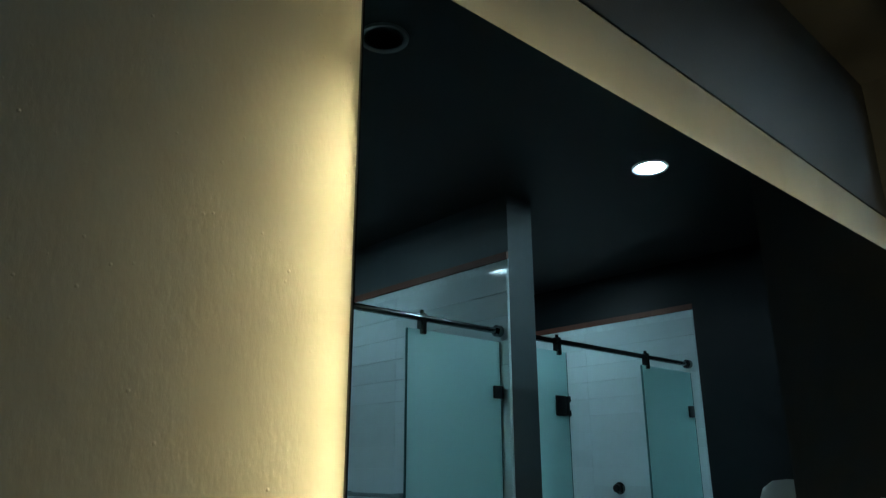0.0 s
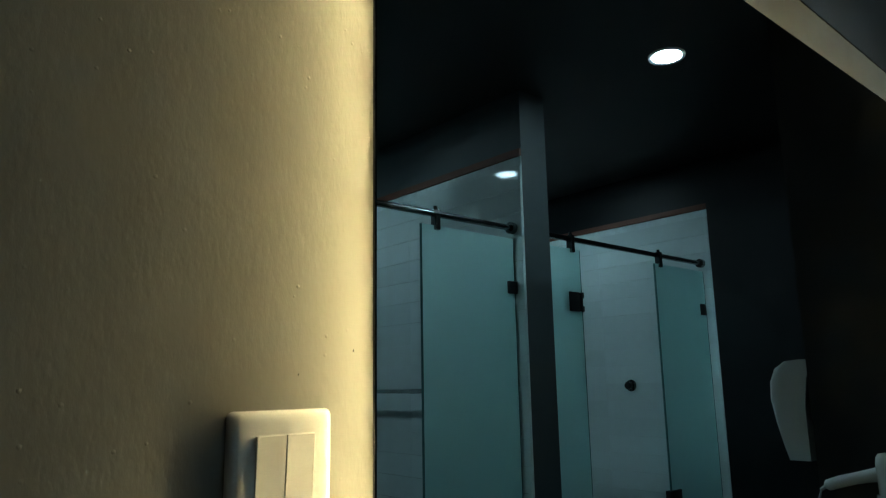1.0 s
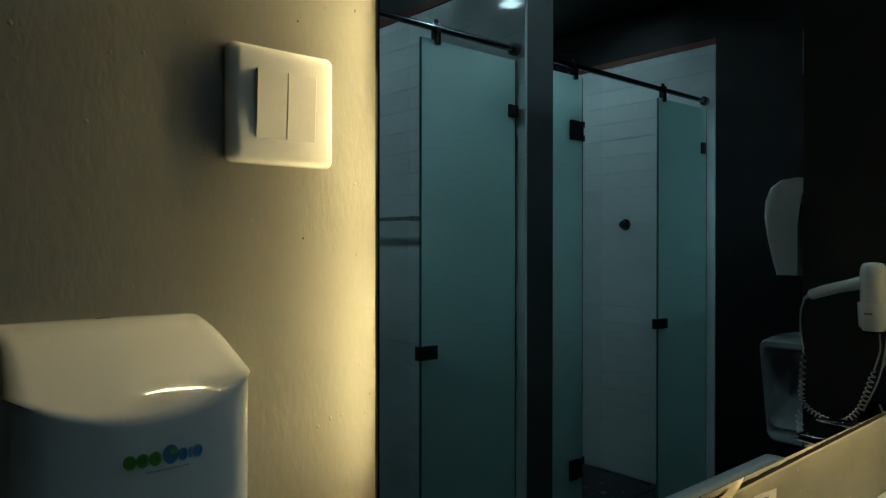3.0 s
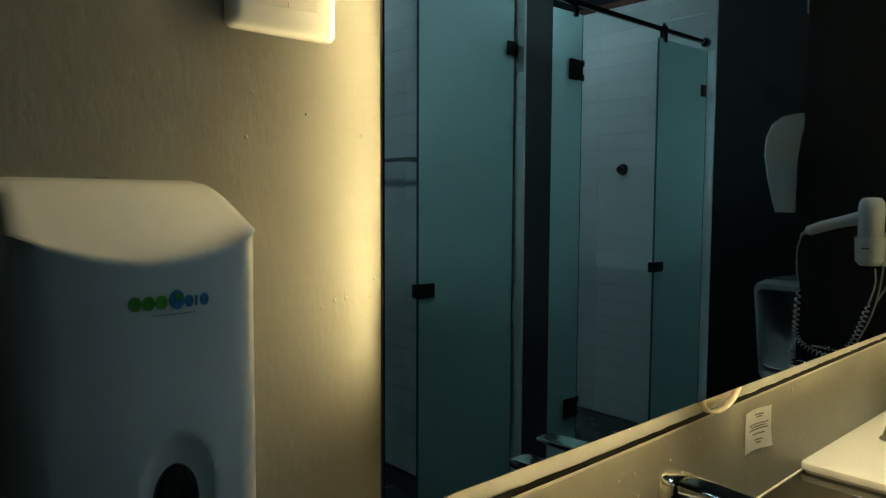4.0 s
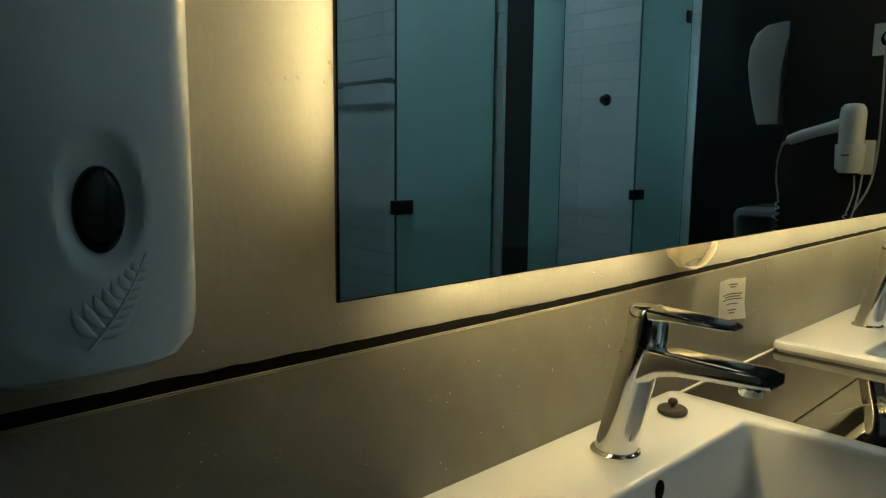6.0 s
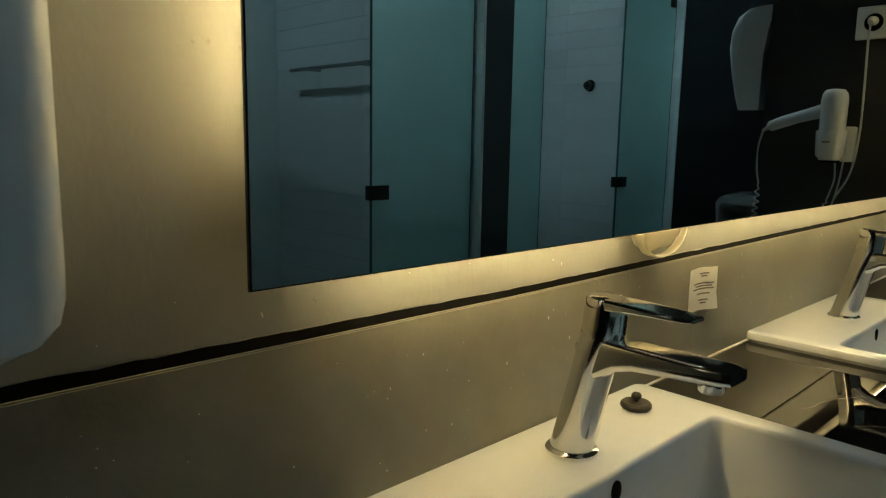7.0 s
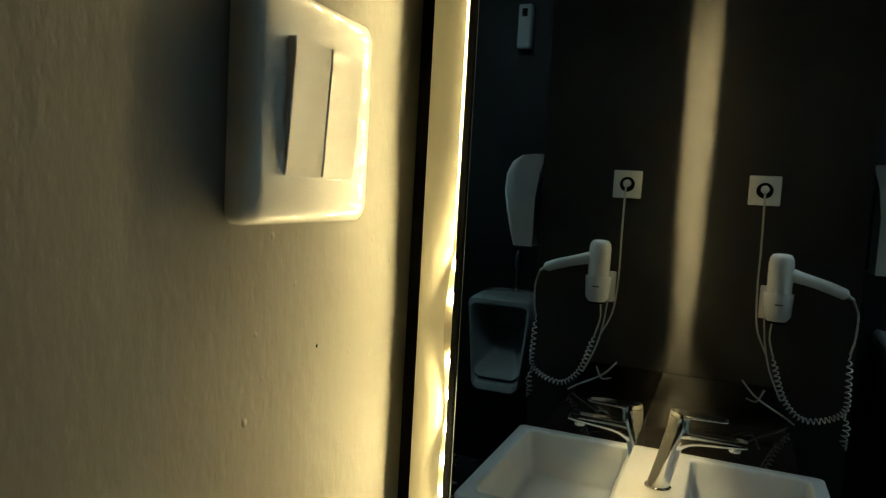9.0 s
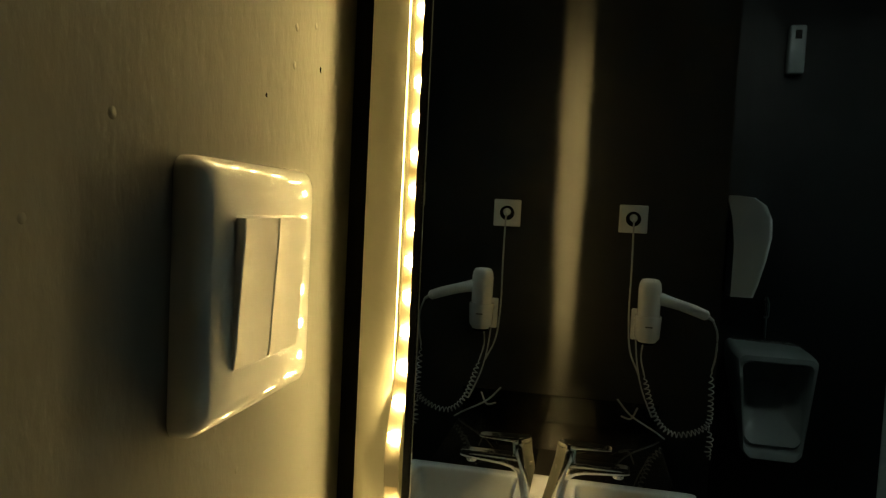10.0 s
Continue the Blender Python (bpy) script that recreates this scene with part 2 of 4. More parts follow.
def wall_piece(x0, x1, z0, z1, off=0.0, thick=0.14, bevel=0.0):
    bm = nb()
    rings = []
    for x in (x0, 0.20, 0.30, 0.41, 0.52, 0.62, x1):
        a = seam(x)[z0] if z0 in (0, 1) and isinstance(z0, int) else z0
        b = seam(x)[z1] if z1 in (0, 1) and isinstance(z1, int) else z1
        rings.append([(x, wy(x) + off, a), (x, wy(x) + off, b), (x, wy(x) + thick, b), (x, wy(x) + thick, a)])
    loft(bm, rings)
    if bevel:
        bmesh.ops.bevel(bm, geom=bm.edges[:], offset=bevel, segments=2, affect="EDGES")
    return bm


def ragged(x0, x1, z, amp, up, step=0.012):
    """A strip of wall edge, ragged along x, closing on a straight line."""
    bm = nb()
    prev = None
    x = x0
    level = z
    while x <= x1 + 1e-6:
        z = seam(x)[1] + 0.0005 if level is None else level
        h = amp * max(0.0, noise.noise(Vector((x * 33, 3.1, z * 7)))) + amp * 0.9 * max(0.0, noise.noise(Vector((x * 61, 7.7, z)))) + 0.0008
        row = [bm.verts.new((x, wy(x) - 0.0012, z)), bm.verts.new((x, wy(x) - 0.0008, z + up * h)), bm.verts.new((x, wy(x) + 0.03, z + up * h))]
        if prev:
            for i in range(2):
                bm.faces.new((prev[i], row[i], row[i + 1], prev[i + 1]))
        prev = row
        x += step
    return bm


solid("wall_mirror_side", wall_piece(X0, XP + 0.2, 1, TOPSEAM), PAINT, kind="structure", label="grey-beige brush-painted wall behind the lit mirror", category="wall")
solid("wall_lower_panel", wall_piece(X0, XP + 0.2, 0.0, 0, -0.0040, bevel=0.0012), PAINT_LOW, kind="structure", label="worn grey painted lower wall panel above the counter", category="wall")
solid("wall_bulkhead", wall_piece(X0, XP + 0.2, TOPSEAM + 0.007, CEILZ + 0.05, 0.001), SHADED_TOP, kind="structure", label="wall strip under the ceiling, its shade put into a dark grey", category="wall")
# Strips almost flush with the wall; the gaps' deep shade is in their colour.
solid("wall_seam_shade", wall_piece(X0, XP + 0.2, 0, 1, -0.0006, 0.139), SEAM, kind="structure", label="near-black strip carrying the shade of the gap between two wall panels", category="wall gap")
solid("wall_seam_shade", wall_piece(X0, XP + 0.2, TOPSEAM, TOPSEAM + 0.007, 0.004, 0.139), SEAM, kind="structure", label="near-black strip carrying the shade of the seam above the mirror", category="wall gap")
tagged(solid("trim_plaster_edge", ragged(X0, XP, None, 0.0018, -1), CHIP, smooth=40), "chipped plaster edge along the wall gap", "wall edge", kind="structure")
tagged(solid("trim_plaster_edge", ragged(X0, XP, TOPSEAM - 0.0005, 0.002, 1), CHIP, smooth=40), "rough plaster edge at the upper seam", "wall edge", kind="structure")
solid("wall_dryer", bx(XP, XP + 0.12, YT, wy(XP) - 0.0005, 0, CEILZ), ENDWALL, kind="structure", label="black painted end wall with socket and hair dryer", category="wall")
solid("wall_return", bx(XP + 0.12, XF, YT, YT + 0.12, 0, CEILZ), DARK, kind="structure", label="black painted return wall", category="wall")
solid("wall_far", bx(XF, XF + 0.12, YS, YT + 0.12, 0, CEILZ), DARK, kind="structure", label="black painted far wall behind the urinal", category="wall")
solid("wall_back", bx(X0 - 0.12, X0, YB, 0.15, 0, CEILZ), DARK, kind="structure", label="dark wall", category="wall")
solid("wall_stall_back", bx(X0, XF + 0.12, YB - 0.12, YB, 0, CEILZ), TILE, kind="structure", label="white tiled back wall of the showers", category="wall")
solid("ceiling", bx(X0 - 0.12, XF + 0.12, YB - 0.12, 0.25, CEILZ, CEILZ + 0.1), CEIL, kind="structure", label="dark painted ceiling", category="ceiling")
floor = solid("floor", bx(X0 - 0.12, XF + 0.12, YB - 0.12, 0.25, -0.1, -0.004), FLOORGROUT, kind="structure", label="dark tiled floor", category="floor")
wall_partition = solid("wall_partition", bx(2.05, 2.205, YB, YS, 0, CEILZ), DARKGREY, kind="structure", label="dark grey partition between two shower stalls", category="wall")
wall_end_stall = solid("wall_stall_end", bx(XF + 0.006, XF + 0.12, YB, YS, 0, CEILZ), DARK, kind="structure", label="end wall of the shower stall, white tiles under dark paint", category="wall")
TILETOP = 2.44
for px in (2.05, XF + 0.006):
    tagged(solid("trim_tile_edge", bx(px - 0.012, px, YB, YS, TILETOP, TILETOP + 0.032), FRAMELINE), "thin terracotta edge above the white tiles", "trim", kind="structure")
    tagged(solid("wall_grout", bx(px - 0.004, px - 0.0005, YB, YS, 0.0, TILETOP), GROUT), "grey grout bed of the tiled wall", "wall", kind="structure")


# ---- mirror with its lit frame ----
MX0, MX1, MZ0, MZ1 = 0.300, 2.036, 1.070, 2.098
OV, OVB, OVT = 0.043, 0.0195, 0.100
mirror = thing("wall_mirror", ((MX0 + MX1) / 2, 0.02, MZ0), "large frameless wall mirror lit from behind by a warm strip", "mirror")
bm = bx(MX0, MX1, 0.0, 0.0006, MZ0, MZ1)
part("mirror_glass", bm, MIRROR, mirror, "clear mirror glass", smooth=0)
part("mirror_backing", bx(MX0 - 0.0012, MX1 + 0.0012, 0.0008, 0.0036, MZ0 - 0.0012, MZ1 + 0.0012), GLASS_EDGE, mirror, "black mirror backing edge", smooth=0)
bx0, bx1, bz0, bz1 = MX0 + OV, MX1 - OV, MZ0 + OVB, MZ1 - OVT
for x0, x1 in ((bx0, bx0 + 0.02), (bx1 - 0.02, bx1)):
    part("batten", bx(x0, x1, 0.004, 0.0204, bz0, bz1, bevel=0.0006), BATTEN, mirror, "cream painted batten")
for z0, z1 in ((bz0, bz0 + 0.02), (bz1 - 0.02, bz1)):
    part("batten", bx(bx0 + 0.0205, bx1 - 0.0205, 0.004, 0.0204, z0, z1), BATTEN, mirror, "cream painted batten")
part("back_board", bx(0.3393, MX1 - 0.038, 0.0206, 0.0380, bz0, bz1 + 0.006, bevel=0.0005), BATTEN, mirror, "cream painted back board")
# Black board added where only shade lies between the back board and the wall.
part("gap_shade", bx(0.358, MX1 - 0.058, 0.0382, 0.0528, bz0 + 0.02, bz1 - 0.02), SEAM, mirror, "black board standing in for the shade between back board and wall")


def led_strip(name, side, label):
    strip = thing(name, (MX0 + OV if side != "right" else MX1 - OV, 0.016, MZ0), label, "led strip", group="led strips behind the mirror")
    along = (1.176 if side == "left" else bz0 + 0.01, bz1 - 0.01) if side in ("left", "right") else (bx0 + (0.075 if side == "bottom" else 0.01), bx1 - 0.01)
    n = int((along[1] - along[0]) / 0.0166)

    def at(s, off, dy):
        wob = 0.0010 * math.sin(s * 7.0 + 1.0) + 0.0006 * math.sin(s * 19.0)
        lift = 0.0 if side != "left" else 0.006 * math.exp(-((s - 1.37) / 0.04) ** 2) + 0.005 * math.exp(-((s - 1.29) / 0.03) ** 2)
        o = off + lift
        if side == "left":
            return Vector((bx0 - o, 0.0160 + dy + wob + 0.5 * lift, s))
        if side == "right":
            d = max(0.0, 1.62 - s)
            return Vector((bx1 + o, 0.0160 - 0.0050 * d - 0.0110 * d * d + dy + wob * 0.3, s))
        if side == "bottom":
            return Vector((s, 0.0160 + dy + wob, bz0 - o))
        return Vector((s, 0.0160 + dy + wob, bz1 + o))

    bm = nb()
    rings = []
    for i in range(n * 2 + 1):
        s = along[0] + (along[1] - along[0]) * i / (n * 2)
        rings.append([at(s, 0.0004, -0.0036), at(s, 0.0004, 0.0036), at(s, 0.0010, 0.0036), at(s, 0.0010, -0.0036)])
    tape = part("tape", loft(bm, rings), TAPE, strip, smooth=0)
    joined = nb()
    for i in range(n):
        s = along[0] + 0.0166 * (i + 0.5)
        if side == "left" and abs(s - 1.362) < 0.0075:
            continue
        b = nb() if side == "left" else joined
        loft(b, [[at(s + h, 0.0011, -0.0025), at(s + h, 0.0011, 0.0026), at(s + h, 0.0013, 0.0026), at(s + h, 0.0032, -0.0016), at(s + h, 0.0029, -0.0025)] for h in (-0.0021, 0.0021)])
        if side == "left":
            part("led_bead", b, BEAD, tape, smooth=0)
    if side != "left":
        tagged(part("led_bead", joined, BEAD_END if side == "right" else BEAD, tape, smooth=0), kind="stuff")
    else:
        joined.free()
        for i in range(2, n, 3):
            s = along[0] + 0.0166 * i
            b = loft(nb(), [[at(s - 0.0016, o, -0.003), at(s - 0.0016, o, 0.003), at(s + 0.0016, o, 0.003), at(s + 0.0016, o, -0.003)] for o in (0.0011, 0.0014)])
            part("solder_pad", b, CHIPPAD, tape, smooth=0)
    return strip


led_strip("led_strip", "left", "glowing warm white led strip on the upright mirror batten, slightly loose")
led_strip("led_strip", "right", "glowing warm white led strip beside the end wall")
led_strip("led_strip", "bottom", "glowing warm white led strip under the mirror")
led_strip("led_strip", "top", "glowing warm white led strip above the mirror")


# ---- lamps ----
def downlight(x, y, z, r, lit, label):
    t = thing("downlight", (x, y, z), label, "ceiling light", group="recessed downlights")
    part("rim", lathe(nb(), [(r * 1.0, -0.001), (r * 1.22, -0.004), (r * 1.25, 0.0), (r * 1.25, 0.004), (r * 1.0, 0.004)], (x, y, z)), LAMPRIM, t, "thin grey rim")
    part("diffuser", lathe(nb(), [(r, 0.0015), (r * 0.999, -0.001)], (x, y, z), seg=32), (LAMPGLOW if y > -1.4 else STALLGLOW) if lit else LAMPOFF, t, "glowing round diffuser" if lit else "dark unlit diffuser", smooth=0)


downlight(2.257, -0.857, CEILZ - 0.005, 0.055, True, "round recessed downlight, switched on")
downlight(0.955, -0.857, CEILZ - 0.005, 0.055, False, "round recessed downlight, switched off")
downlight(1.20, -2.30, CEILZ - 0.005, 0.06, True, "round downlight over the shower stall, on")
downlight(2.78, -2.20, CEILZ - 0.005, 0.06, True, "round downlight over the shower stall, on")


# ---- switch ----
SX, SZ = 0.2462, 1.4622
sw = thing("light_switch", (SX, WALL, SZ), "ivory double rocker light switch on the painted wall", "light switch")
rings = []
for y, h, r in ((WALL, 0.0418, 0.005), (WALL - 0.0050, 0.0418, 0.005), (WALL - 0.0072, 0.0411, 0.0055), (WALL - 0.0088, 0.0399, 0.006), (WALL - 0.0098, 0.0382, 0.006), (WALL - 0.0104, 0.0358, 0.0055), (WALL - 0.0107, 0.0326, 0.005), (WALL - 0.0108, 0.0288, 0.004), (WALL - 0.0108, 0.0252, 0.003)):
    rings.append([(SX + a, y, SZ + b) for a, b in rounded(-h, h, -h, h, r)])
part("plate", loft(nb(), rings), SWITCHP, sw, "glossy ivory cover plate", smooth=50)
part("inner_frame", bx(SX - 0.0240, SX + 0.0240, WALL - 0.01092, WALL - 0.009, SZ - 0.0246, SZ + 0.0246, bevel=0.0003), SWITCHP, sw)
for x0, x1 in ((SX - 0.0236, SX - 0.0003), (SX + 0.0003, SX + 0.0236)):
    bm = nb()
    yb = WALL - 0.0105
    c = 0.0004
    rings = []
    for i in range(9):
        z = -0.0238 + 0.0476 * i / 8
        y = WALL - 0.0119 - 0.0026 * (i / 8) ** 1.2
        edge = c if i in (0, 8) else 0.0
        dish = [(x0 + c + (x1 - x0 - 2 * c) * j / 8, 0.0004 * (1 - ((j - 4) / 4) ** 2)) for j in range(9)]
        rings.append([(x1, yb, SZ + z), (x0, yb, SZ + z), (x0, y + edge + c, SZ + z)] + [(x, y + edge + d, SZ + z) for x, d in dish] + [(x1, y + edge + c, SZ + z)])
    loft(bm, rings)
    part("rocker", bm, ROCKER, sw, "satin rocker, top edge standing out", smooth=30)
part("clip_mark", bx(SX - 0.004, SX + 0.004, WALL - 0.0100, WALL - 0.0090, SZ - 0.0372, SZ - 0.0352), ROCKER, sw)

# ---- soap dispenser ----
DX, DZ0, DZ1, DF = 0.1238, 1.060, 1.314, -0.041
DB = 0.0424
HW = 0.0620
BULGE = 0.0190
DY = 0.008
disp = thing("soap_dispenser", (DX, DB, DZ0), "grey-white plastic automatic soap dispenser mounted on the wall", "soap dispenser")


EX, EZ = 0.1302, 1.147


def disp_ring(z, hw, front, r, smile=0.0, crown=0.0):
    hw *= HW / 0.0545
    base = rounded(-hw, hw, front, DB, r, 6)
    k0 = 3 * 7
    fill = [(-hw + r + (2 * hw - 2 * r) * i / 37, front) for i in range(1, 37)]
    pts = []
    for x, y in base[:k0] + fill + base[k0:]:
        u = x / HW
        k = max(0.0, min(1.0, (DB - 0.004 - y) / (DB - front)))
        zz = z - smile * (1 - u * u) * k - crown * u ** 10
        yy = y - BULGE * (1 - u * u) * k
        q = ((DX + x - EX) / 0.0215) ** 2 + ((zz - EZ - 0.003) / 0.036) ** 2
        if q < 1 and k > 0.8:
            yy += 0.0075 * (1 - q * q) ** 1.5
        pts.append((DX + x * (1 + 0.13 * (1 - k)), yy + DY, zz))
    return pts


rings = [disp_ring(1.060, 0.028, -0.015, 0.012), disp_ring(1.0615, 0.036, -0.031, 0.014), disp_ring(1.066, 0.0445, -0.037, 0.013), disp_ring(1.074, 0.0508, -0.0398, 0.012),
         disp_ring(1.085, 0.0538, -0.0408, 0.015), disp_ring(1.10, 0.0545, DF, 0.016)]
for z in [1.1025 + 0.0025 * i for i in range(37)] + [1.21, 1.23, 1.25]:
    rings.append(disp_ring(z, 0.0545, DF, 0.016))
rings += [disp_ring(1.2820, 0.0545, DF, 0.015, 0.0150), disp_ring(1.2862, 0.0545, DF, 0.014, 0.0160), disp_ring(1.2880, 0.0544, DF + 0.0005, 0.010, 0.0162), disp_ring(1.2895, 0.0541, DF + 0.0018, 0.010, 0.0160), disp_ring(1.2906, 0.0538, DF + 0.0038, 0.010, 0.0155)]
for t in (0.03, 0.08, 0.15, 0.25, 0.37, 0.5, 0.65, 0.8, 0.92, 1.0):
    rings.append(disp_ring(1.2906 + 0.0256 * math.sin(math.pi / 2 * t), 0.0538 - 0.0073 * t, DF + 0.0038 + 0.071 * t, 0.010 - 0.007 * t, 0.0155 * (1 - t), 0.002 * t))
rings += [disp_ring(1.3166, 0.0445, 0.0350, 0.003, 0.0, 0.001), disp_ring(1.3169, 0.0405, 0.0365, 0.002)]
housing = part("housing", loft(nb(), rings), DISPENSER, disp, "glossy curved housing", smooth=28)
part("back_plate", bx(DX - 0.050, DX + 0.050, DB + DY - 0.008, DB + DY - 0.0012, DZ0 + 0.004, DZ1 - 0.002, bevel=0.002), PLASTIC, disp)


part("lock_slot", tube(nb(), [(DX - 0.004, 0.0365 + DY, 1.3170), (DX + 0.004, 0.0365 + DY, 1.3170)], (0.0008), seg=10, up=(0, 1, 0)), CHROME, disp, "small metal lock slot")


def front_y(x):
    u = (x - DX) / HW
    return DF + DY - BULGE * (1 - u * u)


def oval_patch(cx, cz, profile, sx, sz, seg=40):
    """Nested ovals (scale, rise) lying on the curved front."""
    rings = []
    for s, h in profile:
        rings.append([(cx + s * sx * math.cos(2 * math.pi * k / seg), front_y(cx + s * sx * math.cos(2 * math.pi * k / seg)) - h, cz + s * sz * math.sin(2 * math.pi * k / seg)) for k in range(seg)])
    return loft(nb(), rings)


part("window", oval_patch(EX, EZ - 0.001, [(1.0, -0.009), (1.0, -0.0050), (0.95, -0.0042), (0.7, -0.0036), (0.3, -0.0030)], 0.0122, 0.0212), DARKWINDOW, housing, "dark smoked oval window", smooth=60)


def print_patch(x0, x1, z0, z1, seg=4, rise=0.0003):
    bm = nb()
    rows = []
    for i in range(seg + 1):
        x = x0 + (x1 - x0) * i / seg
        rows.append([(x, front_y(x) + 0.001, z0), (x, front_y(x) + 0.001, z1), (x, front_y(x) - rise, z1), (x, front_y(x) - rise, z0)])
    return loft(bm, rows)


LZ = 1.2535
for x in (0.1078, 0.1140, 0.1202):
    part("logo_shape", oval_patch(x + 0.0024, LZ, [(1, -0.0005), (1, 0.0003), (0.6, 0.0003), (0.6, -0.0005)], 0.0030, 0.0036, 18), GREEN, housing, "green printed mark")
part("logo_leaf", oval_patch(0.1304, LZ + 0.0008, [(1, -0.0005), (1, 0.00035), (0.45, 0.00035), (0.45, -0.0005)], 0.0039, 0.0049, 22), BLUE, housing, "blue printed round mark")
part("logo_leaf", oval_patch(0.1315, LZ + 0.0022, [(1, -0.0005), (1, 0.0005)], 0.0022, 0.0018, 12), GREEN, housing, "green printed leaf mark")
for x, sx in ((0.1368, 0.0024), (0.1454, 0.0025)):
    part("logo_shape", oval_patch(x, LZ - 0.0004, [(1, -0.0005), (1, 0.0003), (0.55, 0.0003), (0.55, -0.0005)], sx, 0.0032, 18), BLUE, housing, "blue printed mark")
part("logo_shape", print_patch(0.1404, 0.1414, LZ - 0.0030, LZ + 0.0022), BLUE, housing, "blue printed mark")
part("logo_line", print_patch(0.1185, 0.140, LZ - 0.0066, LZ - 0.0060), CORD, housing, "thin row of unreadable print")
# raised fern leaf
sx0, sz0, sx1, sz1 = 0.1205, 1.0795, 0.1500, 1.1235
spine = [(sx0 + (sx1 - sx0) * t + 0.003 * math.sin(math.pi * t), 0, sz0 + (sz1 - sz0) * t) for t in [i / 10 for i in range(11)]]
bm = nb()
tube(bm, [(x, front_y(x), z) for x, _, z in spine], [0.0011 - 0.0006 * i / 10 for i in range(11)], seg=8, up=(0, 1, 0))
stem = part("fern_stem", bm, DISPENSER, disp, "raised fern stem")
for i in range(1, 9):
    x, _, z = spine[i]
    ln = 0.0205 * (1 - 0.095 * i)
    for sgn in (-1, 1):
        a = radians(152 if sgn < 0 else -4)
        pts = []
        for k in range(6):
            t = k / 5
            ang = a + (-0.5 if sgn < 0 else 0.55) * t
            px, pz = x + ln * t * math.cos(ang), z + ln * t * math.sin(ang) + 0.001
            pts.append((px, front_y(px) + 0.0001, pz))
        part("fern_leaflet", tube(nb(), pts, [(0.0007, 0.0004), (0.0018, 0.0006), (0.0026, 0.0008), (0.0026, 0.0008), (0.0017, 0.0006), (0.0003, 0.0002)], seg=8, up=(0, 1, 0)), DISPENSER, stem)

# ---- scuffs and paint drips on the lower wall ----
rnd = random.Random(21)
bm = nb()
for k in range(130):
    x, z = rnd.uniform(0.15, 1.9), rnd.uniform(0.875, 1.0) if rnd.random() < 0.8 else rnd.uniform(1.03, 1.065)
    off = 0.0040 if z < 1.01 else 0.0
    n, r, ln = 6, rnd.uniform(0.0002, 0.0008), rnd.choice((0.7, 1, 1, 1.5, 2.5, 4))
    a = rnd.uniform(-0.5, 0.5)
    ring = [(x + r * math.cos(6.283 * i / n) * 1.2 + a * r * ln * math.sin(6.283 * i / n), 0, z + r * ln * math.sin(6.283 * i / n)) for i in range(n)]
    loft(bm, [[(p[0], wy(p[0]) - off + 0.0003, p[2]) for p in ring], [(x + (p[0] - x) * 0.6, wy(x) - off - 0.0005, z + (p[2] - z) * 0.6) for p in ring]])
solid("paint_scuff", bm, SPECK, "small pale scuffs and paint specks on the lower wall", "paint specks", kind="stuff", smooth=50)

bm = nb()
for x, z, h in ((0.2665, 1.3675, 0.0009), (0.3137, 1.5493, 0.0012), (0.262, 1.530, 0.0008)):
    loft(bm, [[(x + 0.0005 * a, wy(x) + d, z + h * b) for a, b in ((-1, -0.6), (0.6, -1), (1, 0.2), (0.2, 1), (-0.8, 0.7))] for d in (0.0005, -0.0003)])
solid("wall_nick", bm, SEAM, "small dark nicks in the wall paint", "wall nicks", kind="stuff")

# ---- counter, basins and taps ----
BASINS = (0.638, 1.467)
BHW, BFRONT = 0.2355, -0.342
counter = thing("counter", (1.2, -0.1, COUNTER - 0.04), "glossy black marble vanity counter with pale veins", "counter")
for x0, x1 in ((0.15, BASINS[0] - BHW + 0.002), (BASINS[0] + BHW - 0.002, BASINS[1] - BHW + 0.002), (BASINS[1] + BHW - 0.002, XP - 0.001)):
    part("slab", bx(x0, x1, -0.30, wy(x0) - 0.0015, COUNTER - 0.03, COUNTER), MARBLE, counter, "polished black marble slab")
    part("apron", bx(x0, x1, -0.292, -0.272, 0.35, COUNTER - 0.031), MARBLE, counter, "black marble apron")
rnd = random.Random(4)
for k in range(9):
    x, y = (rnd.uniform(0.90, 1.20) if k % 2 else rnd.uniform(1.74, 2.12)), rnd.uniform(-0.28, 0.03)
    a = rnd.uniform(-0.7, 0.2)
    pts = [(x, y, COUNTER)]
    for j in range(7):
        a += rnd.uniform(-0.4, 0.4)
        x, y = x + 0.018 * math.cos(a), y + 0.018 * math.sin(a)
        pts.append((x, y, COUNTER))
    if all(-0.29 < p[1] < 0.05 and (0.885 < p[0] < 1.222 or 1.715 < p[0] < 2.17) for p in pts):
        part("vein", tube(nb(), pts, [(w, 0.0002) for w in (0.0001, 0.0004, 0.0005, 0.0004, 0.0005, 0.0003, 0.0002, 0.0001)], seg=6), VEIN, counter, "pale marble vein")
part("upstand", bx(XP - 0.012, XP - 0.0005, -0.30, wy(XP - 0.012) - 0.002, COUNTER + 0.001, COUNTER + 0.085), HONED, counter, "black marble upstand on the end wall")
part("caulk", tube(nb(), [(0.2, wy(0.2) - 0.0045, COUNTER + 0.001), (XP - 0.013, wy(XP) - 0.0045, COUNTER + 0.001)], 0.0020, seg=8), SPECK, counter, "pale silicone bead along the wall")


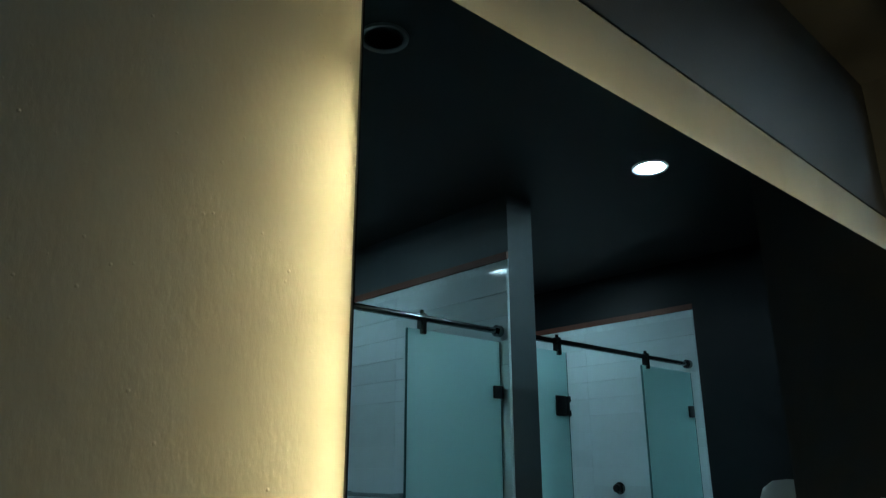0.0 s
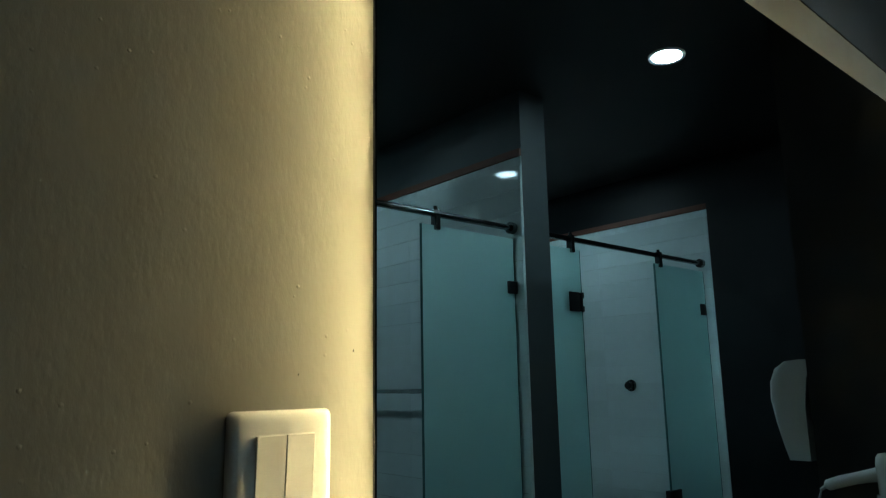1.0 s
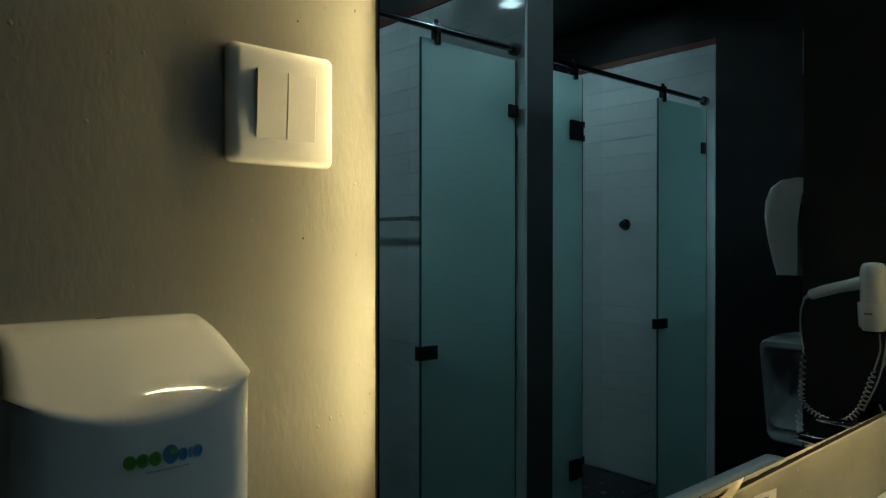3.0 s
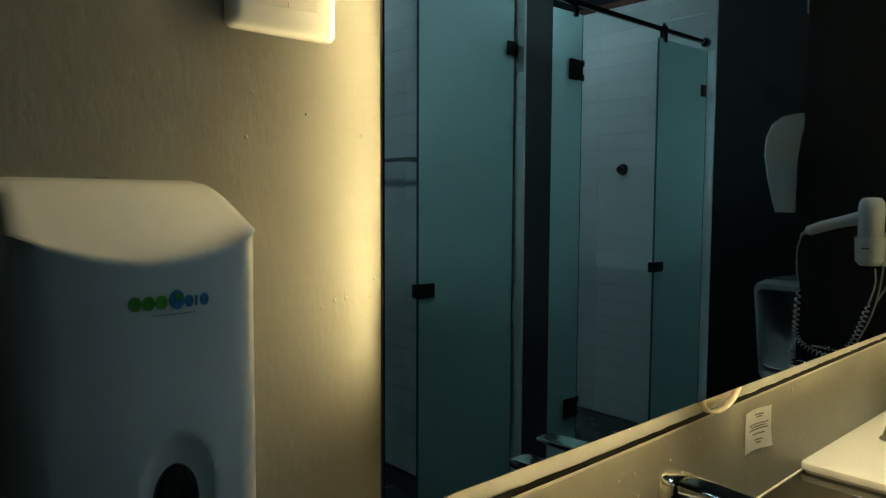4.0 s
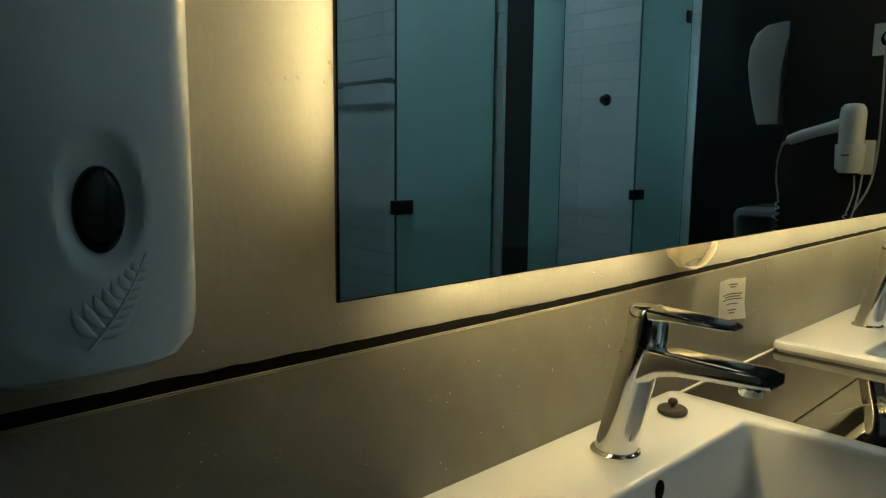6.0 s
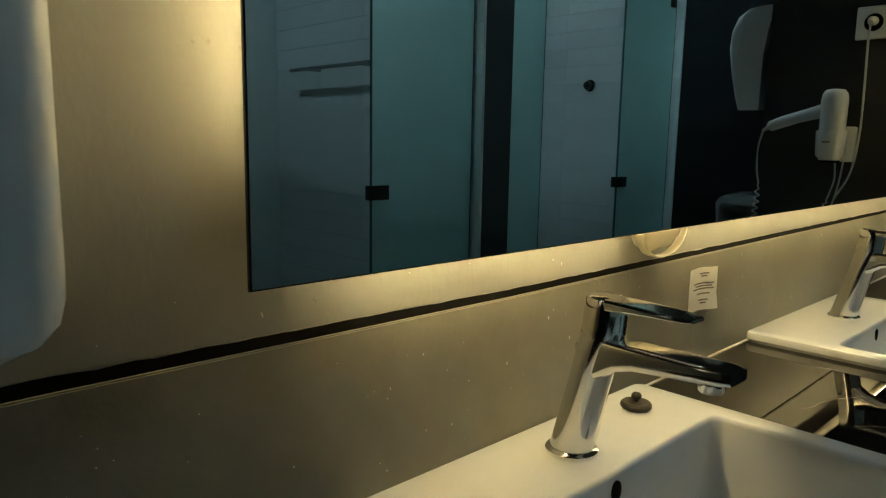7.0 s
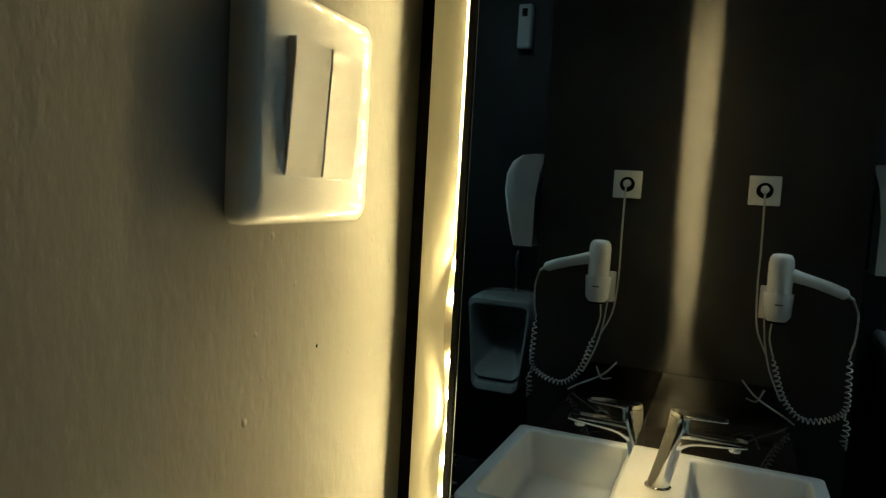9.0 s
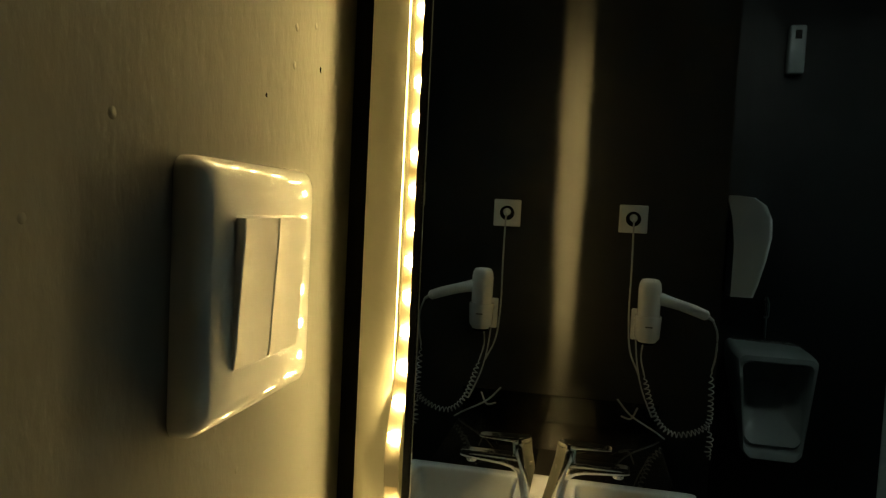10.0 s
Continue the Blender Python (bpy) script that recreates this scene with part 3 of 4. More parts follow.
def basin(cx):
    t = thing("wash_basin", (cx, -0.14, COUNTER), "white ceramic rectangular wash basin set in the black counter", "wash basin", group="wash basins in the counter")
    z1 = 0.862
    yb = wy(cx - BHW) - 0.002
    R = lambda hw, f, b, z, r: [(cx + x, y, z) for x, y in rounded(-hw, hw, f, b, r, 6)]
    rings = [R(0.150, BFRONT + 0.09, yb - 0.16, 0.60, 0.05), R(0.195, BFRONT + 0.03, yb - 0.10, 0.66, 0.04), R(BHW - 0.012, BFRONT + 0.008, yb - 0.012, COUNTER - 0.035, 0.022),
             R(BHW - 0.004, BFRONT + 0.003, yb - 0.003, COUNTER + 0.001, 0.016), R(BHW, BFRONT, yb, COUNTER + 0.005, 0.014), R(BHW, BFRONT, yb, z1 - 0.005, 0.014), R(BHW - 0.0015, BFRONT + 0.0015, yb - 0.0015, z1 - 0.0015, 0.013),
             R(BHW - 0.005, BFRONT + 0.005, yb - 0.005, z1, 0.011)]
    bowl = [(-0.0015, z1), (0.0, z1)] + [(0.008 * math.sin(radians(a)), z1 - 0.008 * (1 - math.cos(radians(a)))) for a in (6, 12, 20, 30, 42, 55, 70)] + [(0.012, z1 - 0.04), (0.018, z1 - 0.088), (0.021, z1 - 0.097), (0.026, z1 - 0.1025), (0.034, z1 - 0.1045), (0.10, z1 - 0.108)]
    for d, z in bowl:
        rings.append(R(BHW - 0.028 - d, BFRONT + 0.026 + d, -0.064 - d * 0.7, z, 0.017 - min(0.006, d * 0.2)))
    part("bowl", loft(nb(), rings), CERAMIC, t, "glazed white bowl with a flat tap deck", smooth=40)
    part("overflow", lathe(nb(), [(0.0085, -0.003), (0.0085, 0.0022), (0.0078, 0.0026), (0.002, 0.0026)], (cx - 0.005, -0.0690, z1 - 0.020), axis="y", seg=18, sy=1.3), SEAM, t, "dark overflow hole")
    part("drain", lathe(nb(), [(0.022, 0.0), (0.022, 0.002), (0.016, 0.003), (0.004, 0.002)], (cx, -0.19, z1 - 0.1085)), CHROME, t, "chrome drain")
    return t


def tap(cx):
    y0, z0 = -0.0145, 0.862
    t = thing("basin_tap", (cx, y0, z0), "chrome single-lever basin tap standing on the basin deck", "tap", group="basin taps")
    part("base_ring", lathe(nb(), [(0.026, 0.0), (0.0265, 0.002), (0.0265, 0.004), (0.024, 0.0065), (0.021, 0.007)], (cx, y0, z0)), CHROME, t, "chrome base ring", smooth=40)
    body = [(0.0, 0.005, 0.0220), (0.006, 0.03, 0.0212), (0.013, 0.06, 0.0203), (0.020, 0.09, 0.0202), (0.0265, 0.115, 0.0208), (0.0290, 0.1265, 0.0208)]
    part("body", tube(nb(), [(cx, y0 - f, z0 + h) for f, h, r in body], [r for f, h, r in body], seg=28, up=(1, 0, 0)), CHROME, t, "tapered leaning chrome body", smooth=50)
    sp = [(0.014, 0.100, 0.0165, 0.0190), (0.028, 0.1045, 0.0180, 0.0195), (0.040, 0.1090, 0.0182, 0.0165), (0.050, 0.1120, 0.0182, 0.0136), (0.070, 0.1145, 0.0182, 0.0110), (0.100, 0.1158, 0.0182, 0.0094), (0.130, 0.1170, 0.0182, 0.0080), (0.150, 0.1180, 0.0178, 0.0070), (0.159, 0.1180, 0.0155, 0.0052)]
    spout = part("spout", tube(nb(), [(cx, y0 - f, z0 + h) for f, h, a, b in sp], [(a, b) for f, h, a, b in sp], seg=36, power=6.0), CHROME, t, "flat chrome spout", smooth=50)
    part("aerator", lathe(nb(), [(0.0095, 0.0), (0.011, 0.002), (0.011, 0.012), (0.0105, 0.014)], (cx, y0 - 0.137, z0 + 0.1000)), CHROME, spout, "chrome aerator", smooth=40)
    nk = [(0.0288, 0.1255, 0.0196), (0.0292, 0.1285, 0.0196), (0.0293, 0.1287, 0.0206), (0.0300, 0.134, 0.0207), (0.0315, 0.150, 0.0206), (0.0325, 0.1600, 0.0202), (0.0328, 0.1632, 0.0190), (0.0329, 0.1640, 0.0160)]
    head = part("cartridge", tube(nb(), [(cx, y0 - f, z0 + h) for f, h, r in nk], [r for f, h, r in nk], seg=28, up=(1, 0, 0)), CHROME, t, "chrome lever head", smooth=40)
    lv = [(0.022, 0.1575, 0.0175, 0.0055), (0.040, 0.1585, 0.0185, 0.0052), (0.065, 0.1590, 0.0180, 0.0040), (0.095, 0.1590, 0.0170, 0.0028), (0.115, 0.1585, 0.0150, 0.0022), (0.121, 0.1582, 0.011, 0.0016)]
    part("lever", tube(nb(), [(cx, y0 - f, z0 + h) for f, h, a, b in lv], [(a, b) for f, h, a, b in lv], seg=32, power=6.0), CHROME, head, "flat chrome lever", smooth=50)
    return t


for c in BASINS:
    basin(c)
    tap(c)
plug = thing("basin_plug", (0.790, 0.004, 0.862), "dark rubber basin plug lying on the basin deck", "plug")
part("disc", lathe(nb(), [(0.0165, 0.0), (0.0180, 0.002), (0.0180, 0.0055), (0.0160, 0.0075), (0.004, 0.008)], (0.790, 0.004, 0.862)), RUBBER, plug, smooth=40)
part("knob", lathe(nb(), [(0.003, 0.0075), (0.003, 0.010), (0.0055, 0.0125), (0.0062, 0.0150), (0.0045, 0.0180), (0.001, 0.0190)], (0.790, 0.004, 0.862), seg=14), RUBBER, plug, smooth=60)

# ---- paper notice and wrapped tape under the mirror ----
LOW = wy(1.055) - 0.0048
note = thing("paper_notice", (1.055, wy(1.055), 0.926), "small white paper notice stuck on the lower wall, one corner lifting", "paper notice")
bm = nb()
rows = []
for i in range(9):
    z = 0.926 + 0.064 * i / 8
    row = []
    for j in range(9):
        x = 1.012 + 0.087 * j / 8
        lift = 0.0012 + 0.010 * max(0.0, (j / 8 - 0.35)) ** 2 * max(0.0, 1 - i / 3.0) + 0.00015 * math.sin(j * 1.3 + i)
        row.append(bm.verts.new((x, LOW - lift, z + 0.002 * math.sin(j * 0.6))))
    rows.append(row)
for a, b in zip(rows, rows[1:]):
    for j in range(8):
        bm.faces.new((a[j], a[j + 1], b[j + 1], b[j]))
bmesh.ops.solidify(bm, geom=bm.faces[:], thickness=0.0003)
sheet = part("sheet", bm, PAPER, note, smooth=60)
for z, x0, x1 in ((0.980, 1.040, 1.070), (0.976, 1.046, 1.064), (0.9655, 1.024, 1.088), (0.9615, 1.030, 1.082), (0.9575, 1.024, 1.088), (0.950, 1.036, 1.076), (0.9405, 1.042, 1.070), (0.936, 1.046, 1.064)):
    rows = []
    for i in range(9):
        x = x0 + (x1 - x0) * i / 8
        j, k = (x - 1.012) / 0.087 * 8, (z - 0.926) / 0.064 * 8
        y = LOW - 0.0018 - 0.010 * max(0.0, (j / 8 - 0.35)) ** 2 * max(0.0, 1 - k / 3.0)
        zz = z + 0.002 * math.sin(j * 0.6)
        rows.append([(x, y, zz), (x, y, zz + 0.0018), (x, y + 0.0002, zz + 0.0018), (x, y + 0.0002, zz)])
    part("print_line", loft(nb(), rows), INK, sheet, "row of unreadable print")
wrap = thing("plastic_tape_loop", (0.875, wy(0.875), 1.03), "loop of clear yellowed tape hanging under the mirror edge", "tape loop")
pts = [(0.875 + 0.062 * math.cos(a), 0.036 - 0.010 * math.sin(a * 0.5) ** 2, 1.062 + 0.032 * math.sin(a)) for a in [math.pi + math.pi * k / 16 for k in range(17)]]
part("rim", tube(nb(), pts, [(0.0020 + 0.0008 * math.sin(k * 1.9), 0.006) for k in range(17)], seg=10, up=(0, 1, 0)), PLASTICWRAP, wrap, "crumpled translucent rim", smooth=70)
rings = []
for s, y in ((1.0, 0.040), (0.8, 0.031), (0.5, 0.026), (0.2, 0.024)):
    rings.append([(0.875 + s * 0.058 * math.cos(2 * math.pi * k / 24), y, 1.062 + s * (0.026 + 0.003 * math.sin(k * 2.3)) * math.sin(2 * math.pi * k / 24)) for k in range(24)])
part("pad", loft(nb(), rings), PLASTICWRAP, wrap, "clear plastic pad", smooth=70)


# ---- socket and hair dryer on the end wall ----
KY, KZ = -0.190, 1.489
sock = thing("wall_socket", (XP, KY, KZ), "white wall socket with a plug on the black end wall", "socket")
rings = []
for d, h, r in ((0.0, 0.0420, 0.004), (0.006, 0.0420, 0.004), (0.0095, 0.040, 0.004), (0.0100, 0.037, 0.004)):
    rings.append([(XP - d, KY + a, KZ + b) for a, b in rounded(-h, h, -h, h, r)])
part("plate", loft(nb(), rings), PLASTIC, sock, "white cover plate", smooth=50)
part("recess", lathe(nb(), [(0.0225, 0.0090), (0.0225, 0.0106), (0.010, 0.0107), (0.004, 0.0107)], (XP, KY, KZ), axis="x", seg=28), SEAM, sock, "dark round recess")
part("plug_body", tube(nb(), [(XP - 0.010, KY, KZ + 0.003), (XP - 0.026, KY, KZ + 0.002), (XP - 0.036, KY, KZ - 0.004)], [0.0120, 0.0115, 0.007], seg=16), PLASTIC, sock, "white plug", smooth=50)

HY = -0.247
dry = thing("hair_dryer", (XP, HY, 1.13), "white hair dryer hung nozzle up in its wall holder", "hair dryer")
part("wall_bracket", bx(XP - 0.024, XP - 0.0005, HY - 0.030, HY + 0.046, 1.128, 1.222, bevel=0.005), PLASTIC, dry, "white wall bracket")
rings = []
for z, r, d in ((1.140, 0.032, 0.0), (1.146, 0.0355, 0.0), (1.205, 0.0385, 0.0), (1.210, 0.0375, 0.0), (1.2102, 0.0345, 0.0), (1.150, 0.032, 0.0)):
    rings.append([(XP - 0.062 + r * math.cos(2 * math.pi * k / 28), HY + r * math.sin(2 * math.pi * k / 28), z) for k in range(28)])
cup = part("holder_cup", loft(nb(), rings), PLASTIC, dry, "white holder cup", smooth=50)
part("cup_mark", bx(XP - 0.1005, XP - 0.099, HY - 0.010, HY + 0.010, 1.178, 1.182), INK, cup, "small dark mark")
barrel = part("barrel", lathe(nb(), [(0.026, 1.132), (0.030, 1.140), (0.0318, 1.20), (0.0328, 1.260), (0.0330, 1.290), (0.0305, 1.306), (0.0240, 1.316), (0.010, 1.319)], (XP - 0.062, HY, 0.0), seg=28), PLASTIC, dry, "white dryer barrel", smooth=60)
part("nozzle_grille", lathe(nb(), [(0.0255, 1.126), (0.0262, 1.1335)], (XP - 0.062, HY, 0.0), seg=24), SEAM, barrel, "dark air grille")
hd = [((-0.025), 1.262, 0.020), (-0.050, 1.256, 0.0175), (-0.085, 1.247, 0.0160), (-0.125, 1.235, 0.0165), (-0.160, 1.222, 0.0155), (-0.166, 1.2195, 0.010)]
grip = part("handle", tube(nb(), [(XP - 0.062, HY + d, z) for d, z, r in hd], [r for d, z, r in hd], seg=18), PLASTIC, dry, "white handle", smooth=50)


def coil(ctrl, turns, r, wire):
    base = smoothpath(ctrl, 10)
    n = turns * 10
    pts = []
    for i in range(n + 1):
        s = i / n * (len(base) - 1)
        k = min(int(s), len(base) - 2)
        p = base[k].lerp(base[k + 1], s - k)
        d = (base[k + 1] - base[k]).normalized()
        u = Vector((1, 0, 0))
        v = d.cross(u).normalized()
        fade = min(1.0, i / 20, (n - i) / 20)
        a = 2 * math.pi * i / 10
        pts.append(p + (u * math.cos(a) + v * math.sin(a)) * r * fade)
    return tube(nb(), pts, wire, seg=6)


cx = XP - 0.045
part("strain_relief", tube(nb(), [(XP - 0.062, HY - 0.164, 1.220), (XP - 0.062, HY - 0.182, 1.208)], [0.0065, 0.004], seg=10), CORD, grip)
part("cord", tube(nb(), smoothpath([(XP - 0.062, HY - 0.180, 1.209), (cx, HY - 0.197, 1.165), (cx, HY - 0.196, 1.10), (cx, HY - 0.188, 1.06)], 8), 0.0028, seg=8), CORD, dry, "straight end of the cord")
part("coiled_cord", coil([(cx, HY - 0.188, 1.06), (cx, HY - 0.192, 0.97), (cx, HY - 0.190, 0.905), (cx, HY - 0.150, 0.872), (cx, HY - 0.090, 0.862), (cx, HY - 0.045, 0.900), (cx, HY - 0.020, 0.96), (cx, HY + 0.0, 1.03)], 34, 0.0072, 0.0019), CORD, dry, "coiled grey cord")
part("coiled_cord", coil([(cx - 0.01, HY - 0.188, 0.895), (cx - 0.012, HY - 0.196, 0.86), (cx - 0.012, HY - 0.192, 0.825), (cx - 0.01, HY - 0.200, 0.80)], 7, 0.0085, 0.0019), CORD, dry, "hanging loop of coiled cord")
part("cord", tube(nb(), smoothpath([(cx, HY + 0.0, 1.03), (cx, HY + 0.012, 1.08), (cx + 0.005, HY + 0.008, 1.13)], 8), 0.0024, seg=8), CORD, dry)
part("cord", tube(nb(), smoothpath([(cx, HY + 0.030, 1.13), (cx, HY + 0.022, 1.06), (cx, HY + 0.004, 0.985), (cx, HY - 0.03, 0.905)], 8), 0.0024, seg=8), CORD, dry)
part("cord_tie", tube(nb(), smoothpath([(cx - 0.004, HY + 0.072, 0.950), (cx - 0.004, HY + 0.030, 0.905), (cx - 0.004, HY - 0.040, 0.865), (cx - 0.004, HY - 0.07, 0.845)], 6), 0.0026, seg=8), CORD, dry)
part("cord_tie", tube(nb(), smoothpath([(cx - 0.004, HY + 0.058, 0.900), (cx - 0.004, HY + 0.030, 0.895), (cx - 0.004, HY + 0.012, 0.93)], 6), 0.0026, seg=8), CORD, dry)
sock_cord = tube(nb(), smoothpath([(XP - 0.034, KY, KZ - 0.006), (XP - 0.036, KY - 0.001, KZ - 0.05), (XP - 0.016, KY - 0.004, 1.33), (XP - 0.015, KY - 0.004, 1.20), (XP - 0.03, KY - 0.012, 1.10), (cx, KY - 0.040, 1.03)], 10), 0.0028, seg=8)
part("power_cord", sock_cord, CORD, sock, "thin white power cord")

# ---- dispenser on the return wall, urinal, air freshener ----
pd = thing("paper_dispenser", (2.29, YT, 1.27), "white plastic rounded paper dispenser on the black return wall", "paper dispenser")
prof = [(0.034, 1.272), (0.098, 1.272), (0.110, 1.310), (0.128, 1.385), (0.139, 1.455), (0.136, 1.507), (0.118, 1.548), (0.085, 1.570), (0.040, 1.575), (0.002, 1.574), (0.022, 1.510), (0.034, 1.430)]
bm = nb()
rings = []
for x, k in ((2.235, 0.90), (2.240, 0.965), (2.250, 1.0), (2.40, 1.0), (2.410, 0.965), (2.415, 0.90)):
    rings.append([(x, YT - 0.002 - max(0.0, d - 0.002) * k, 1.42 + (z - 1.42) * (0.97 + 0.03 * k)) for d, z in prof])
part("cover", loft(bm, rings), PLASTIC, pd, "white curved cover", smooth=35)
part("back_plate", bx(2.238, 2.412, YT - 0.014, YT - 0.0005, 1.285, 1.50), SEAM, pd, "dark back plate")
UY, UX = -0.882, XF - 0.001
ur = thing("urinal", (UX, UY, 0.48), "ceramic urinal on the black far wall, dim light put into its grey", "urinal")
rings = []
for d, hw, z0, z1, r, slant in ((0.0, 0.165, 0.51, 0.975, 0.03, 0), (0.10, 0.172, 0.49, 0.978, 0.03, 0), (0.24, 0.172, 0.48, 0.972, 0.03, 0), (0.325, 0.167, 0.483, 0.964, 0.03, 0), (0.340, 0.160, 0.492, 0.957, 0.03, 0),
                                 (0.342, 0.143, 0.520, 0.934, 0.026, 0), (0.334, 0.136, 0.530, 0.926, 0.024, 0), (0.300, 0.130, 0.540, 0.918, 0.024, 0.02), (0.24, 0.122, 0.552, 0.908, 0.03, 0.10), (0.12, 0.108, 0.575, 0.885, 0.03, 0.20), (0.10, 0.06, 0.64, 0.80, 0.03, 0.16)):
    ring = []
    for a, b in rounded(-hw, hw, z0, z1, r, 6):
        k = max(0.0, (0.60 - b) / 0.12)
        top = max(0.0, (b - 0.90) / 0.08)
        zz = b - 0.028 * max(0.0, (b - 0.60) / 0.38)
        ring.append((UX - d - slant * (z1 - b) / (z1 - z0) - 0.02 * k * min(1.0, d / 0.2), UY + a * (1 - 0.42 * k - 0.05 * top), zz))
    rings.append(ring)
part("bowl", loft(nb(), rings), URINAL, ur, "glazed bowl, greyed for the dim light", smooth=45)
part("flush_pipe", tube(nb(), [(UX - 0.05, UY, 0.940), (UX - 0.05, UY, 1.10)], 0.012, seg=14), STEEL, ur, "dark flush pipe", smooth=50)
part("flush_valve", lathe(nb(), [(0.018, 1.06), (0.022, 1.07), (0.022, 1.13), (0.015, 1.145), (0.010, 1.16)], (UX - 0.05, UY, 0.0)), STEEL, ur, "dark flush valve", smooth=40)
AY = -0.93
af = thing("air_freshener", (XF, AY, 2.18), "slim white air freshener box high on the black wall, greyed for the dim light", "air freshener")
case = part("case", bx(XF - 0.065, XF - 0.0005, AY - 0.036, AY + 0.036, 2.18, 2.40, bevel=0.012, seg=3), URINAL, af, "white case, greyed for the dim light", smooth=50)
part("grille", bx(XF - 0.0665, XF - 0.064, AY - 0.014, AY + 0.014, 2.335, 2.375), SEAM, case, "dark outlet grille")


# ---- shower stalls ----
GY, RZ = -1.48, 2.14


def glass_panel(name, x0, x1, z0, z1, label, group="frosted shower screens"):
    t = thing(name, ((x0 + x1) / 2, GY, z0), label, "glass panel", group=group)
    p = part("pane", bx(x0, x1, GY - 0.004, GY + 0.004, z0, z1), FROST, t, "frosted green-tinted pane", smooth=0)
    p.visible_shadow = False
    part("pane_edge", bx(x0 - 0.005, x0 - 0.0002, GY - 0.0048, GY + 0.0048, z0, z1, bevel=0.001, seg=1), GLASSEDGE, t, "green glass edge", smooth=0)
    part("pane_edge", bx(x1 + 0.0002, x1 + 0.005, GY - 0.0048, GY + 0.0048, z0, z1, bevel=0.001, seg=1), GLASSEDGE, t, "green glass edge", smooth=0)
    return t


def clamp(t, x, z, w=0.045, h=0.06):
    part("clamp", bx(x - w / 2, x + w / 2, GY - 0.014, GY + 0.014, z - h / 2, z + h / 2, bevel=0.003), BLACKMETAL, t, "black metal clamp")


ga = glass_panel("shower_screen", 1.553, 2.030, 0.09, 2.095, "frosted glass shower screen panel clamped to the partition")
clamp(ga, 2.014, 1.893, 0.05, 0.05)
clamp(ga, 1.578, 0.985, 0.085, 0.05)
gb = glass_panel("shower_screen", 2.21, 2.456, 0.09, 2.095, "narrow frosted glass shower screen with a black door hinge")
for z in (1.861, 0.40):
    clamp(gb, 2.402, z, 0.062, 0.085)
    part("hinge_plate", bx(2.437, 2.452, GY - 0.016, GY + 0.016, z - 0.040, z + 0.040, bevel=0.002), BLACKMETAL, gb, "black hinge plate")
    for dz in (-0.030, 0.030):
        part("hinge_knuckle", tube(nb(), [(2.461, GY + 0.004, z + dz - 0.013), (2.461, GY + 0.004, z + dz + 0.013)], 0.009, seg=14, up=(1, 0, 0)), STEEL, gb, "steel hinge knuckle", smooth=50)
gc = glass_panel("shower_screen", 3.062, 3.525, 0.09, 2.095, "frosted glass shower screen panel at the end wall")
clamp(gc, 3.49, 1.885)
clamp(gc, 3.083, 0.98, 0.10, 0.05)


def rail(x0, x1, hang):
    t = thing("screen_rail", (x0, GY, RZ), "dark steel support rail above the frosted shower screens", "rail", group="screen rails")
    part("tube", tube(nb(), [(x0, GY, RZ), (x1, GY, RZ)], 0.0125, seg=16), STEEL, t, "dark steel tube", smooth=50)
    for x in (x0, x1):
        part("flange", tube(nb(), [(x - 0.012, GY, RZ), (x + 0.012, GY, RZ)], 0.024, seg=20), STEEL, t, "round end flange", smooth=40)
    for x in hang:
        part("hanger", bx(x - 0.012, x + 0.012, GY - 0.016, GY + 0.016, RZ - 0.062, RZ + 0.018, bevel=0.004), STEEL, t, "rail hanger")
        part("hanger_knob", tube(nb(), [(x, GY, RZ + 0.016), (x, GY, RZ + 0.030)], 0.008, seg=14, up=(1, 0, 0)), STEEL, t, "small round knob", smooth=50)


